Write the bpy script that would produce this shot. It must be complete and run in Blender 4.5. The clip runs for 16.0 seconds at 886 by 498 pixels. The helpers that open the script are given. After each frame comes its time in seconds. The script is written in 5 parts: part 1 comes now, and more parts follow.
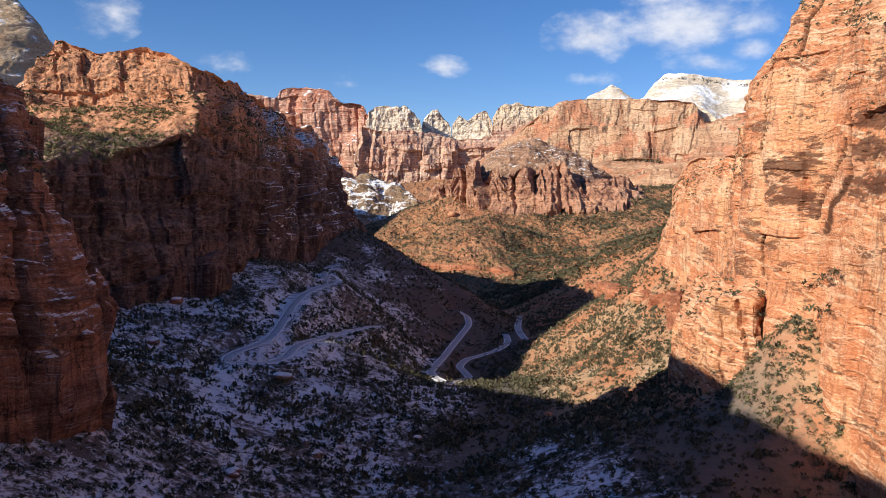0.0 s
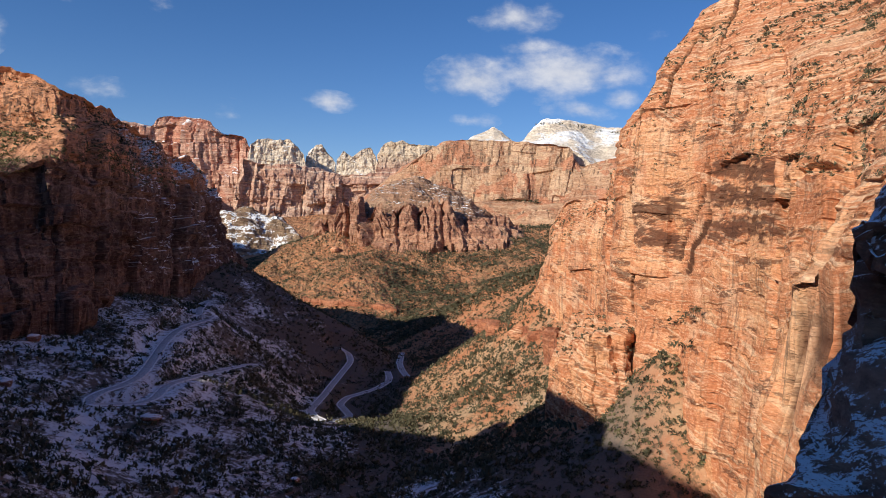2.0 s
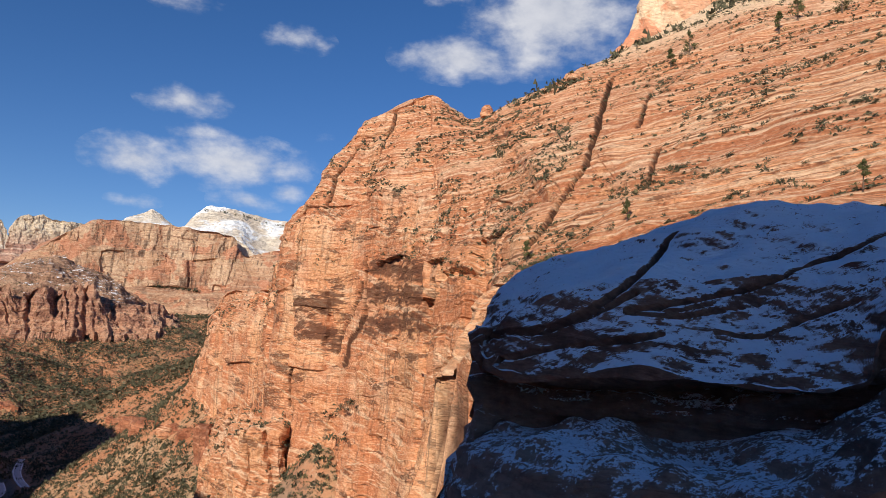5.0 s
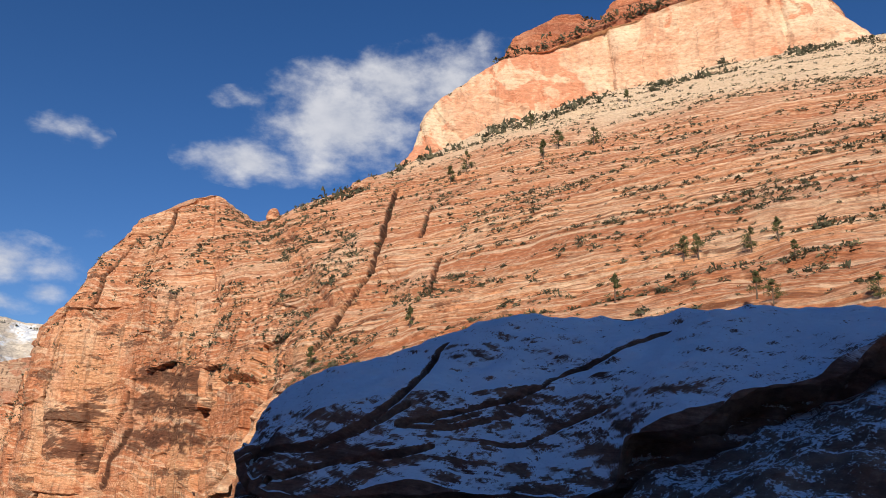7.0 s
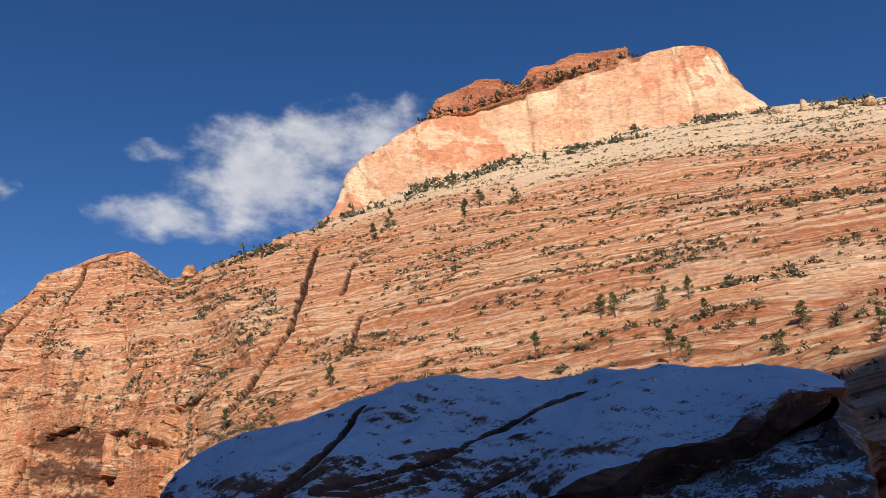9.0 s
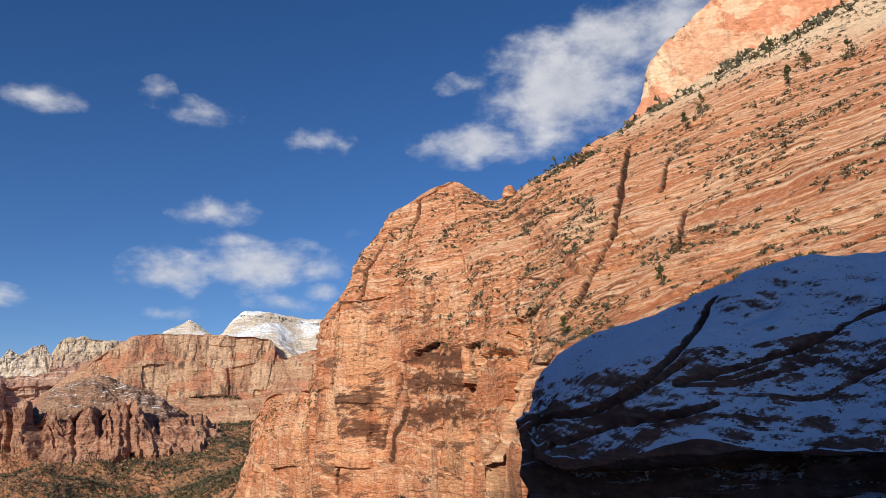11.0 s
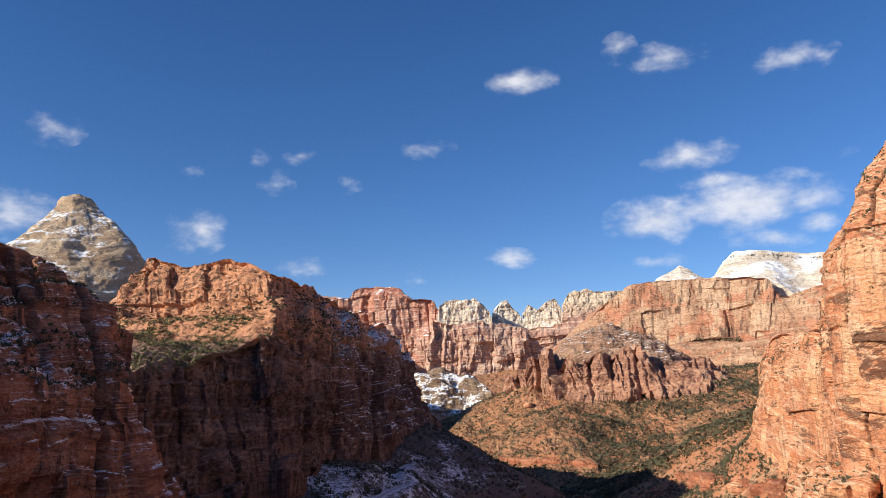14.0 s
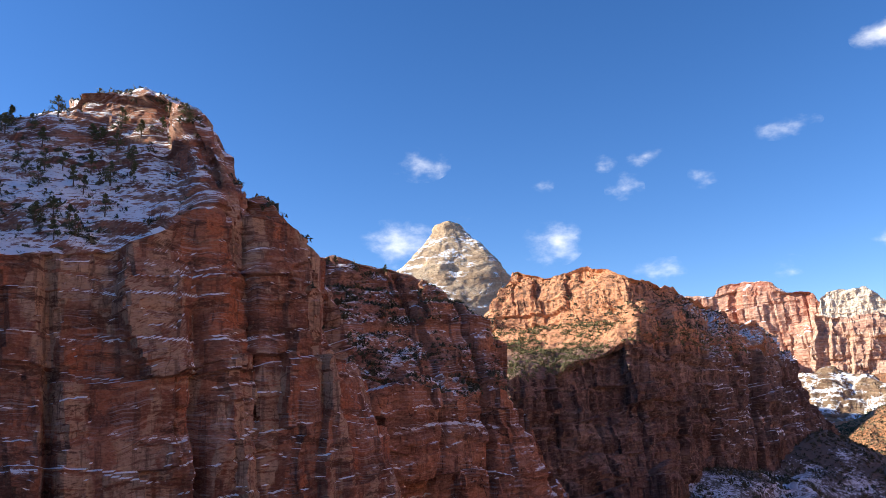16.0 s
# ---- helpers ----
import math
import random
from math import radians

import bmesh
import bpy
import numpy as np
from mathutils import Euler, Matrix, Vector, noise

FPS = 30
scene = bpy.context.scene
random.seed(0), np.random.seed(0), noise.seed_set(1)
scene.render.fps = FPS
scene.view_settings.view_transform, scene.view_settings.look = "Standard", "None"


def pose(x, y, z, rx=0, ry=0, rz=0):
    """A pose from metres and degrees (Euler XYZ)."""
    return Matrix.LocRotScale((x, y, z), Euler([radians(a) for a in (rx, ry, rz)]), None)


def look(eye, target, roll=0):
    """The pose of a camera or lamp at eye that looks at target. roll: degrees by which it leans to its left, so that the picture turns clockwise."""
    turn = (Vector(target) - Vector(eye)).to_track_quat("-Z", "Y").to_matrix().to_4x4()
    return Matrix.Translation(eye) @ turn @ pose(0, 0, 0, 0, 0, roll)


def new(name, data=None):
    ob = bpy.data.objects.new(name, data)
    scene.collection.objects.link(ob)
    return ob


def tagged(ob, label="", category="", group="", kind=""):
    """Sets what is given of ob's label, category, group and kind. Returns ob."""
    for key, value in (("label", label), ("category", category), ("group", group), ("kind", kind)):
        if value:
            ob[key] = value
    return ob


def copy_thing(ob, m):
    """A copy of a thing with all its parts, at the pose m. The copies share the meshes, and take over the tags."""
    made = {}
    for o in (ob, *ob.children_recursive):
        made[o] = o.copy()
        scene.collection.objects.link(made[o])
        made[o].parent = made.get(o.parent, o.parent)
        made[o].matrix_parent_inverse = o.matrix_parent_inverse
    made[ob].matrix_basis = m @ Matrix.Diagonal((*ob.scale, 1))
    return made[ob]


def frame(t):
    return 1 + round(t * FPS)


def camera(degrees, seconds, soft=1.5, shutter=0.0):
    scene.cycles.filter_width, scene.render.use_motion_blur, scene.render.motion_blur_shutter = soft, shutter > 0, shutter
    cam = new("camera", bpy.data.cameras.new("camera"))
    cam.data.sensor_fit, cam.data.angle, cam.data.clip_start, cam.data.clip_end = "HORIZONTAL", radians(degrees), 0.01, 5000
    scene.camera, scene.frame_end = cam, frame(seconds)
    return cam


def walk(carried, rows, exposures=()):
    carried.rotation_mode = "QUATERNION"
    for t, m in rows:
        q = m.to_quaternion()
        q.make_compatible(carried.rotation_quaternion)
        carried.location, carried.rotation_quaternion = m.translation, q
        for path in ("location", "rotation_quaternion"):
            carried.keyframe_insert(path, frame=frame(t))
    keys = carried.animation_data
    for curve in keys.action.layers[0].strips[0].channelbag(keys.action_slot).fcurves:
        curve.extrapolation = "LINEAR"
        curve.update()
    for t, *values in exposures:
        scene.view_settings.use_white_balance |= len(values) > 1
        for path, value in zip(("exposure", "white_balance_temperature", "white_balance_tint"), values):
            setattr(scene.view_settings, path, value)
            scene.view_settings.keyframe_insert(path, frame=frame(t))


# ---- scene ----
EYE = Vector((0.0, 0.0, 200.0))

# ---- camera: one standpoint, turning: seconds, turn to the left, tilt up, lean (degrees) ----
TURNS = [
    (0.0, 0.03, -4.09, 1.72),
    (0.5, -1.77, -3.87, 1.60),
    (1.0, -3.76, -3.73, 1.50),
    (1.5, -5.76, -3.01, 1.69),
    (2.0, -8.78, -0.96, 2.85),
    (2.5, -13.20, 1.16, 3.49),
    (3.0, -18.19, 3.29, 3.77),
    (3.5, -22.47, 5.02, 3.99),
    (4.0, -26.05, 5.67, 4.13),
    (4.2, -27.59, 5.90, 4.30),
    (5.0, -33.71, 7.59, 4.01),
    (5.8, -40.07, 10.49, 3.02),
    (6.5, -45.47, 13.84, 2.24),
    (7.0, -49.88, 16.39, 1.61),
    (7.5, -52.91, 19.10, 1.50),
    (8.0, -56.10, 20.70, 0.91),
    (8.2, -57.25, 20.87, 0.69),
    (8.8, -57.11, 21.09, 0.10),
    (9.4, -51.42, 19.50, -0.32),
    (9.9, -44.76, 17.60, -0.59),
    (10.3, -39.52, 16.18, -0.79),
    (10.5, -36.96, 15.70, -0.96),
    (11.0, -31.05, 13.97, -1.12),
    (11.5, -25.53, 12.93, -1.33),
    (12.0, -20.28, 11.94, -1.23),
    (12.5, -14.38, 11.11, -1.48),
    (13.0, -6.73, 10.95, -1.71),
    (13.5, -0.66, 11.01, -1.55),
    (14.0, 5.55, 10.46, -1.03),
    (14.5, 11.95, 10.41, -1.19),
    (15.0, 20.64, 10.86, -1.40),
    (15.5, 27.03, 11.22, -1.58),
    (16.0, 32.62, 11.48, -1.84),
]


# the camera is held out at arm's length by someone who turns on the spot
ARM = 0.68


def turned(yaw, tilt, lean):
    a, b = radians(yaw), radians(tilt)
    ahead = Vector((-math.sin(a) * math.cos(b), math.cos(a) * math.cos(b), math.sin(b)))
    eye = EYE + Vector((-ARM * math.sin(a), ARM * math.cos(a) - ARM, 0.014 * tilt))
    return look(eye, eye + ahead * 10.0, lean)


cam = camera(61.19, 16.0, soft=0.65)
walk(cam, [(t, turned(y, p, r)) for t, y, p, r in TURNS],
     exposures=[(0.0, 0.5), (1.5, 0.34), (2.5, 0.1), (3.5, -0.03), (4.0, 0.16), (6.5, 0.13), (8.0, 0.05), (10.5, 0.07), (12.5, 0.16), (14.0, 0.46), (14.5, 0.56), (16.0, 1.1)])

# ---- world and sun ----
SUN_TURN, SUN_HIGH = 122.0, 25.2
world = bpy.data.worlds.new("sky")
scene.world = world
world.use_nodes = True
wn, wl = world.node_tree.nodes, world.node_tree.links
sky = wn.new("ShaderNodeTexSky")
sky.sky_type = "NISHITA"
sky.sun_disc = False
sky.sun_elevation = radians(SUN_HIGH)
sky.sun_rotation = radians(360 - SUN_TURN)
sky.altitude = 1900
sky.air_density, sky.dust_density, sky.ozone_density = 1.0, 0.35, 2.0
wbg = wn["Background"]
wbg.inputs["Strength"].default_value = 0.085
deep = wn.new("ShaderNodeHueSaturation")
deep.inputs["Saturation"].default_value = 1.2
tint = wn.new("ShaderNodeMix")
tint.data_type, tint.blend_type = "RGBA", "MULTIPLY"
tint.inputs["Factor"].default_value = 1.0
tint.inputs[7].default_value = (0.9, 0.92, 1.08, 1)
wl.new(sky.outputs[0], tint.inputs[6])
wl.new(tint.outputs[2], deep.inputs["Color"])
# fair-weather clouds: towards, half width, half height (radians), weight
CLOUDS_RIGHT = [
    (-51.7, 31.3, 0.083, 0.028, 0.5),
    (-49.9, 28.7, 0.111, 0.065, 1.1),
    (-45.1, 28.5, 0.083, 0.057, 1.4),
    (-41.3, 25.4, 0.128, 0.091, 1.5),
    (-39.9, 22.1, 0.1, 0.031, 0.9),
    (-34.1, 26.2, 0.066, 0.021, 0.6),
    (-34, 21.8, 0.097, 0.035, 1.3),
    (-23.6, 15, 0.028, 0.013, 0.4),
    (-23, 21.9, 0.021, 0.011, 0.45),
    (-21.4, 10.8, 0.034, 0.019, 0.9),
    (-21.3, 22, 0.05, 0.022, 0.6),
    (-18.7, 9.8, 0.054, 0.021, 0.9),
    (-17.4, 12.5, 0.121, 0.043, 1.2),
    (-14.7, 14.3, 0.066, 0.015, 0.7),
    (-13.6, 16.4, 0.066, 0.024, 1.05),
    (-12.7, 23.5, 0.057, 0.024, 0.7),
    (-10.8, 8.9, 0.036, 0.011, 0.5),
    (-10.6, 11.9, 0.069, 0.037, 1.2),
    (-8.8, 24.5, 0.024, 0.022, 0.4),
]
CLOUDS_LEFT = [
    (-1.1, 22.8, 0.05, 0.02, 0.94),
    (0.4, 9.6, 0.038, 0.016, 0.85),
    (6.4, 18.2, 0.037, 0.012, 0.59),
    (6.8, 18.1, 0.041, 0.016, 0.48),
    (7.4, 8, 0.023, 0.023, 0.30),
    (12.5, 15.7, 0.02, 0.019, 0.42),
    (12.8, 15.6, 0.016, 0.02, 0.38),
    (15.5, 8.7, 0.041, 0.013, 0.42),
    (15.8, 9, 0.049, 0.016, 0.47),
    (16.7, 17.4, 0.028, 0.012, 0.68),
    (17, 17.2, 0.022, 0.011, 0.58),
    (18.4, 15.2, 0.026, 0.022, 0.44),
    (19.8, 17.8, 0.02, 0.024, 0.44),
    (23.7, 11.6, 0.035, 0.032, 0.85),
    (24.6, 11.4, 0.034, 0.032, 0.64),
    (24.8, 16, 0.019, 0.015, 0.38),
    (31.1, 13.3, 0.028, 0.019, 0.38),
    (34.2, 17.9, 0.041, 0.024, 0.48),
    (35.7, 11.9, 0.065, 0.037, 0.77),
]
way = wn.new("ShaderNodeTexCoord").outputs["Generated"]


def world_math(op, a, b):
    m = wn.new("ShaderNodeMath")
    m.operation = op
    for s, v in zip(m.inputs, (a, b)):
        if isinstance(v, (int, float)):
            s.default_value = v
        else:
            wl.new(v, s)
    return m.outputs[0]


field = None
for turn, high, wide, tall, weight in CLOUDS_RIGHT + CLOUDS_LEFT:
    a, e = radians(turn), radians(high)
    m = wn.new("ShaderNodeMapping")
    m.vector_type = "TEXTURE"
    m.inputs["Location"].default_value = (-math.sin(a) * math.cos(e), math.cos(a) * math.cos(e), math.sin(e))
    m.inputs["Rotation"].default_value = (e, 0, a)
    m.inputs["Scale"].default_value = (wide, 0.5, tall)
    wl.new(way, m.inputs["Vector"])
    r = wn.new("ShaderNodeVectorMath")
    r.operation = "LENGTH"
    wl.new(m.outputs[0], r.inputs[0])
    near = world_math("MULTIPLY", world_math("SUBTRACT", 1.0, r.outputs["Value"]), weight)
    field = near if field is None else world_math("MAXIMUM", field, near)
stretch = wn.new("ShaderNodeMapping")
stretch.inputs["Scale"].default_value = (20, 20, 34)
wl.new(way, stretch.inputs["Vector"])
puff = wn.new("ShaderNodeTexNoise")
puff.inputs["Scale"].default_value, puff.inputs["Detail"].default_value, puff.inputs["Roughness"].default_value = 1.0, 7, 0.58
wl.new(stretch.outputs[0], puff.inputs["Vector"])
cover = wn.new("ShaderNodeMapRange")
cover.interpolation_type = "SMOOTHSTEP"
wl.new(world_math("ADD", field, world_math("MULTIPLY", world_math("SUBTRACT", puff.outputs["Fac"], 0.5), 1.9)), cover.inputs["Value"])
cover.inputs["From Min"].default_value, cover.inputs["From Max"].default_value = 0.06, 1.2
only = world_math("MULTIPLY", cover.outputs[0], world_math("GREATER_THAN", field, 0.0))
blend = wn.new("ShaderNodeMix")
blend.data_type = "RGBA"
wl.new(world_math("MULTIPLY", only, 0.85), blend.inputs["Factor"])
shade = wn.new("ShaderNodeMix")
shade.data_type = "RGBA"
wl.new(puff.outputs["Fac"], shade.inputs["Factor"])
shade.inputs[6].default_value, shade.inputs[7].default_value = (4.6, 5.0, 6.0, 1), (10.0, 9.8, 9.8, 1)
wl.new(deep.outputs[0], blend.inputs[6])
wl.new(shade.outputs[2], blend.inputs[7])
wl.new(blend.outputs[2], wbg.inputs["Color"])

sun = new("sun", bpy.data.lights.new("sun", "SUN"))
sun.data.energy, sun.data.angle, sun.data.color = 5.0, radians(0.53), (1.0, 0.9, 0.74)
toward = Vector((-math.sin(radians(SUN_TURN)) * math.cos(radians(SUN_HIGH)),
                 math.cos(radians(SUN_TURN)) * math.cos(radians(SUN_HIGH)), math.sin(radians(SUN_HIGH))))
sun.matrix_world = look(toward * 1000, (0, 0, 0))

# ---- noise on arrays ----
rng = np.random.default_rng(7)
PERM = np.tile(rng.permutation(256), 3)
GRAD = rng.normal(size=(256, 3))
GRAD /= np.linalg.norm(GRAD, axis=1)[:, None]
LEVELS = rng.uniform(-1, 1, 4096)


def perlin(p):
    p = np.asarray(p, float)
    c = np.floor(p).astype(int)
    f = p - c
    w = f * f * f * (f * (f * 6 - 15) + 10)
    c &= 255
    total = 0
    for dx in (0, 1):
        for dy in (0, 1):
            for dz in (0, 1):
                h = PERM[PERM[PERM[(c[..., 0] + dx) & 255] + ((c[..., 1] + dy) & 255)] + ((c[..., 2] + dz) & 255)]
                g = GRAD[h]
                d = g[..., 0] * (f[..., 0] - dx) + g[..., 1] * (f[..., 1] - dy) + g[..., 2] * (f[..., 2] - dz)
                total = total + d * (w[..., 0] if dx else 1 - w[..., 0]) * (w[..., 1] if dy else 1 - w[..., 1]) * (w[..., 2] if dz else 1 - w[..., 2])
    return total * 1.5


def fbm(p, octaves=4, gain=0.5):
    out, a = 0, 1.0
    p = np.asarray(p, float)
    for k in range(octaves):
        out = out + a * perlin(p + 17.3 * k)
        p, a = p * 2.03, a * gain
    return out


def steps(c, sharp=0.25, seed=0):
    """Random levels, one per unit of c, with short ramps between."""
    i = np.floor(c).astype(int)
    f = np.clip((c - i) / sharp, 0, 1)
    f = f * f * (3 - 2 * f)
    a, b = LEVELS[(i - 1 + seed * 131) % 4096], LEVELS[(i + seed * 131) % 4096]
    return a + (b - a) * f


def groove(c, width):
    """1 in a narrow slit at each whole number of c."""
    d = np.abs(c - np.round(c)) / width
    return np.exp(-d * d)


# ---- lofts ----
def curve(stations, at):
    """Smooth line through stations (n, 3) at the places at (0 .. n - 1)."""
    s = np.asarray(stations, float)
    m = np.gradient(s, axis=0) * 0.7
    i = np.clip(np.floor(at).astype(int), 0, len(s) - 2)
    f = (at - i)[:, None]
    return ((2 * f**3 - 3 * f**2 + 1) * s[i] + (f**3 - 2 * f**2 + f) * m[i]
            + (-2 * f**3 + 3 * f**2) * s[i + 1] + (f**3 - f**2) * m[i + 1])


def loft(rows, nu, nv, key=1, sink=60.0):
    """A grid (sum of nv + 1, nu, 3) over the rows, evenly spaced along the row key as seen from the overlook."""
    rows = [[(x, y, z - sink) for x, y, z in rows[0]], *rows]
    nv, key = (4, *nv), key + 1
    base = np.asarray(rows[key], float)
    fine = np.linspace(0, len(base) - 1, 400)
    line = curve(base, fine)
    gap = np.linalg.norm(np.diff(line, axis=0), axis=1) / np.maximum(np.linalg.norm(line[1:] - np.array(EYE), axis=1), 20)
    length = np.r_[0, np.cumsum(gap + gap.mean() * 0.15)]
    at = np.interp(np.linspace(0, length[-1], nu), length, fine)
    lines = [curve(r, at) for r in rows]
    grid = []
    for k, n in enumerate(nv):
        for j in range(n):
            grid.append(lines[k] + (lines[k + 1] - lines[k]) * (j / n))
    grid.append(lines[-1])
    deep = min(float(np.min(lines[0][:, 2])), 60.0) if sink > 10 else float(np.min(lines[0][:, 2]))
    grid.append(np.c_[lines[-1][:, :2], np.full(nu, deep)])
    grid = np.array(grid)
    # close both ends down to the ground
    ends = grid[:, [0, -1]].copy()
    if sink > 10:
        ends[..., 2] = deep
        return np.concatenate([ends[:, :1], grid, ends[:, 1:]], axis=1)
    mid = ends.mean(0, keepdims=True)
    out = np.stack([grid[:, 0] - grid[:, 3], grid[:, -1] - grid[:, -4]], 1).mean(0, keepdims=True)
    out = out / np.linalg.norm(out, axis=-1, keepdims=True)
    caps = [mid + (ends - mid) * math.cos(a) + out * 0.03 * math.sin(a) for a in (0.9, 1.2, 1.45)]
    return np.concatenate([*[c[:, :1] for c in caps[::-1]], grid, *[c[:, 1:] for c in caps]], axis=1)


def crack(p, line, wide, depth):
    """Sink a slit of that width and depth into a grid along a line of places on it."""
    n = normals(p)
    n = facing(p, n)
    for k in (1, 2, 4, 6):
        n = (n + np.roll(n, k, 0) + np.roll(n, -k, 0) + np.roll(n, k, 1) + np.roll(n, -k, 1)) / 5
    n /= np.maximum(np.linalg.norm(n, axis=-1, keepdims=True), 1e-9)
    near = np.full(p.shape[:2], 1e9)
    line = np.asarray(line, float)
    for a, b in zip(line[:-1], line[1:]):
        d = b - a
        f = np.clip(((p - a) @ d) / max(d @ d, 1e-9), 0, 1)
        near = np.minimum(near, np.linalg.norm(p - a - f[..., None] * d, axis=-1))
    return p - n * (depth * np.exp(-(near / wide) ** 4))[..., None]


def normals(p):
    du, dv = np.gradient(p, axis=1), np.gradient(p, axis=0)
    n = np.cross(du, dv)
    return n / np.maximum(np.linalg.norm(n, axis=-1, keepdims=True), 1e-9)


def facing(p, n):
    """Normals turned so that the front rows look to the overlook."""
    k = max(p.shape[0] // 2, 2)
    return n if ((np.array(EYE) - p[:k, 2:-2]) * n[:k, 2:-2]).sum(-1).mean() > 0 else -n


def carve(p, lumps=(), strata=(), joints=(), dip=(0, 0), face=1.0, jag=None, warp=8.0, sway_by=0.8, slot=0.045, blocks=(), seed=0):
    """Push a grid along its normals. lumps: (size, depth, octaves); strata: (thickness, depth); joints: (width, depth, slit); blocks: (width, height, depth)."""
    n = normals(p)
    n = facing(p, n)
    steep = np.clip((0.78 - np.abs(n[..., 2])) / 0.4, 0.04, 1)
    along = np.r_[0, np.cumsum(np.linalg.norm(np.diff(p[p.shape[0] // 3, :, :2], axis=0), axis=1))][None, :]
    push = np.zeros(p.shape[:2])
    for size, depth, octaves in lumps:
        push += depth * fbm(p / size + seed * 3.7, octaves)
    bed = face + (1 - face) * np.clip((np.abs(n[..., 2]) - 0.2) / 0.4, 0, 1)
    sway = perlin(p / (warp * 9) + seed)
    high = p[..., 2] + warp * sway + dip[0] * p[..., 0] + dip[1] * p[..., 1]
    for k, (thick, depth) in enumerate(strata):
        push += bed * depth * steps(high / thick + 0.25 * perlin(p / (thick * 5)), 0.3, seed + k) * (0.6 + 0.6 * perlin(p / (thick * 9) + 5))
    for k, (width, depth, slit) in enumerate(joints):
        c = along / width + sway_by * perlin(p * (1, 1, 0.6) / (width * 2.0) + seed) + seed * 0.37
        push += steep * depth * steps(c, 0.18, seed + 50 + k)
        push -= steep * slit * groove(c, slot) * (0.5 + perlin(p / (width * 3) + 9))
    for k, (width, tall, depth) in enumerate(blocks):
        # slabs parted by sheer joints and bedding planes, each standing proud or set back
        row = np.floor(high / tall + 0.4 * perlin(p / (tall * 2.2) + seed + k)).astype(int)
        c = along / width + 0.6 * perlin(p * (1, 1, 0) / (width * 3) + seed) + 0.2 * perlin(p / (width * 0.8) + seed + 20 + k) + 3 * LEVELS[(row * 57 + seed * 13) % 4096]
        col = np.floor(c).astype(int)
        push += steep * depth * (0.75 * LEVELS[(col * 193 + row * 811 + seed * 37) % 4096] + 0.25 * LEVELS[(col * 71 + seed) % 4096])
    push[:, [0, -1]] = 0
    push[-1] = 0
    p = p + n * push[..., None]
    if jag:
        rise = np.clip((p[..., 2] - p[..., 2].min(0)) / np.maximum(np.ptp(p[..., 2], axis=0), 1e-6), 0, 1) ** 3
        c = along / jag[0] + 0.4 * perlin(p * (1, 1, 0) / (jag[0] * 2) + seed)
        p[..., 2] += rise * jag[1] * (steps(c, 0.3, seed + 9) + 0.5 * steps(c * 2.7, 0.3, seed + 10))
    return p


def grid_mesh(name, p, material, smooth=False):
    nv, nu = p.shape[:2]
    me = bpy.data.meshes.new(name)
    idx = np.arange(nv * nu).reshape(nv, nu)
    quads = np.stack([idx[:-1, :-1], idx[:-1, 1:], idx[1:, 1:], idx[1:, :-1]], -1).reshape(-1, 4)
    n = normals(p)
    if (facing(p, n) * n).sum() < 0:
        quads = quads[:, ::-1]
    return mesh_of(me, p.reshape(-1, 3), quads, material, smooth)


def mesh_of(me, verts, faces, material, smooth=False):
    k = faces.shape[1]
    me.vertices.add(len(verts))
    me.vertices.foreach_set("co", np.ascontiguousarray(verts, np.float32).ravel())
    me.loops.add(faces.size)
    me.loops.foreach_set("vertex_index", np.ascontiguousarray(faces, np.int32).ravel())
    me.polygons.add(len(faces))
    me.polygons.foreach_set("loop_start", np.arange(0, faces.size, k, dtype=np.int32))
    me.polygons.foreach_set("use_smooth", np.full(len(faces), smooth))
    me.update(calc_edges=True)
    me.materials.append(material)
    return me


def land(name, p, material, label, category, kind="structure"):
    return tagged(new(name, grid_mesh(name, p, material)), label, category, kind=kind)


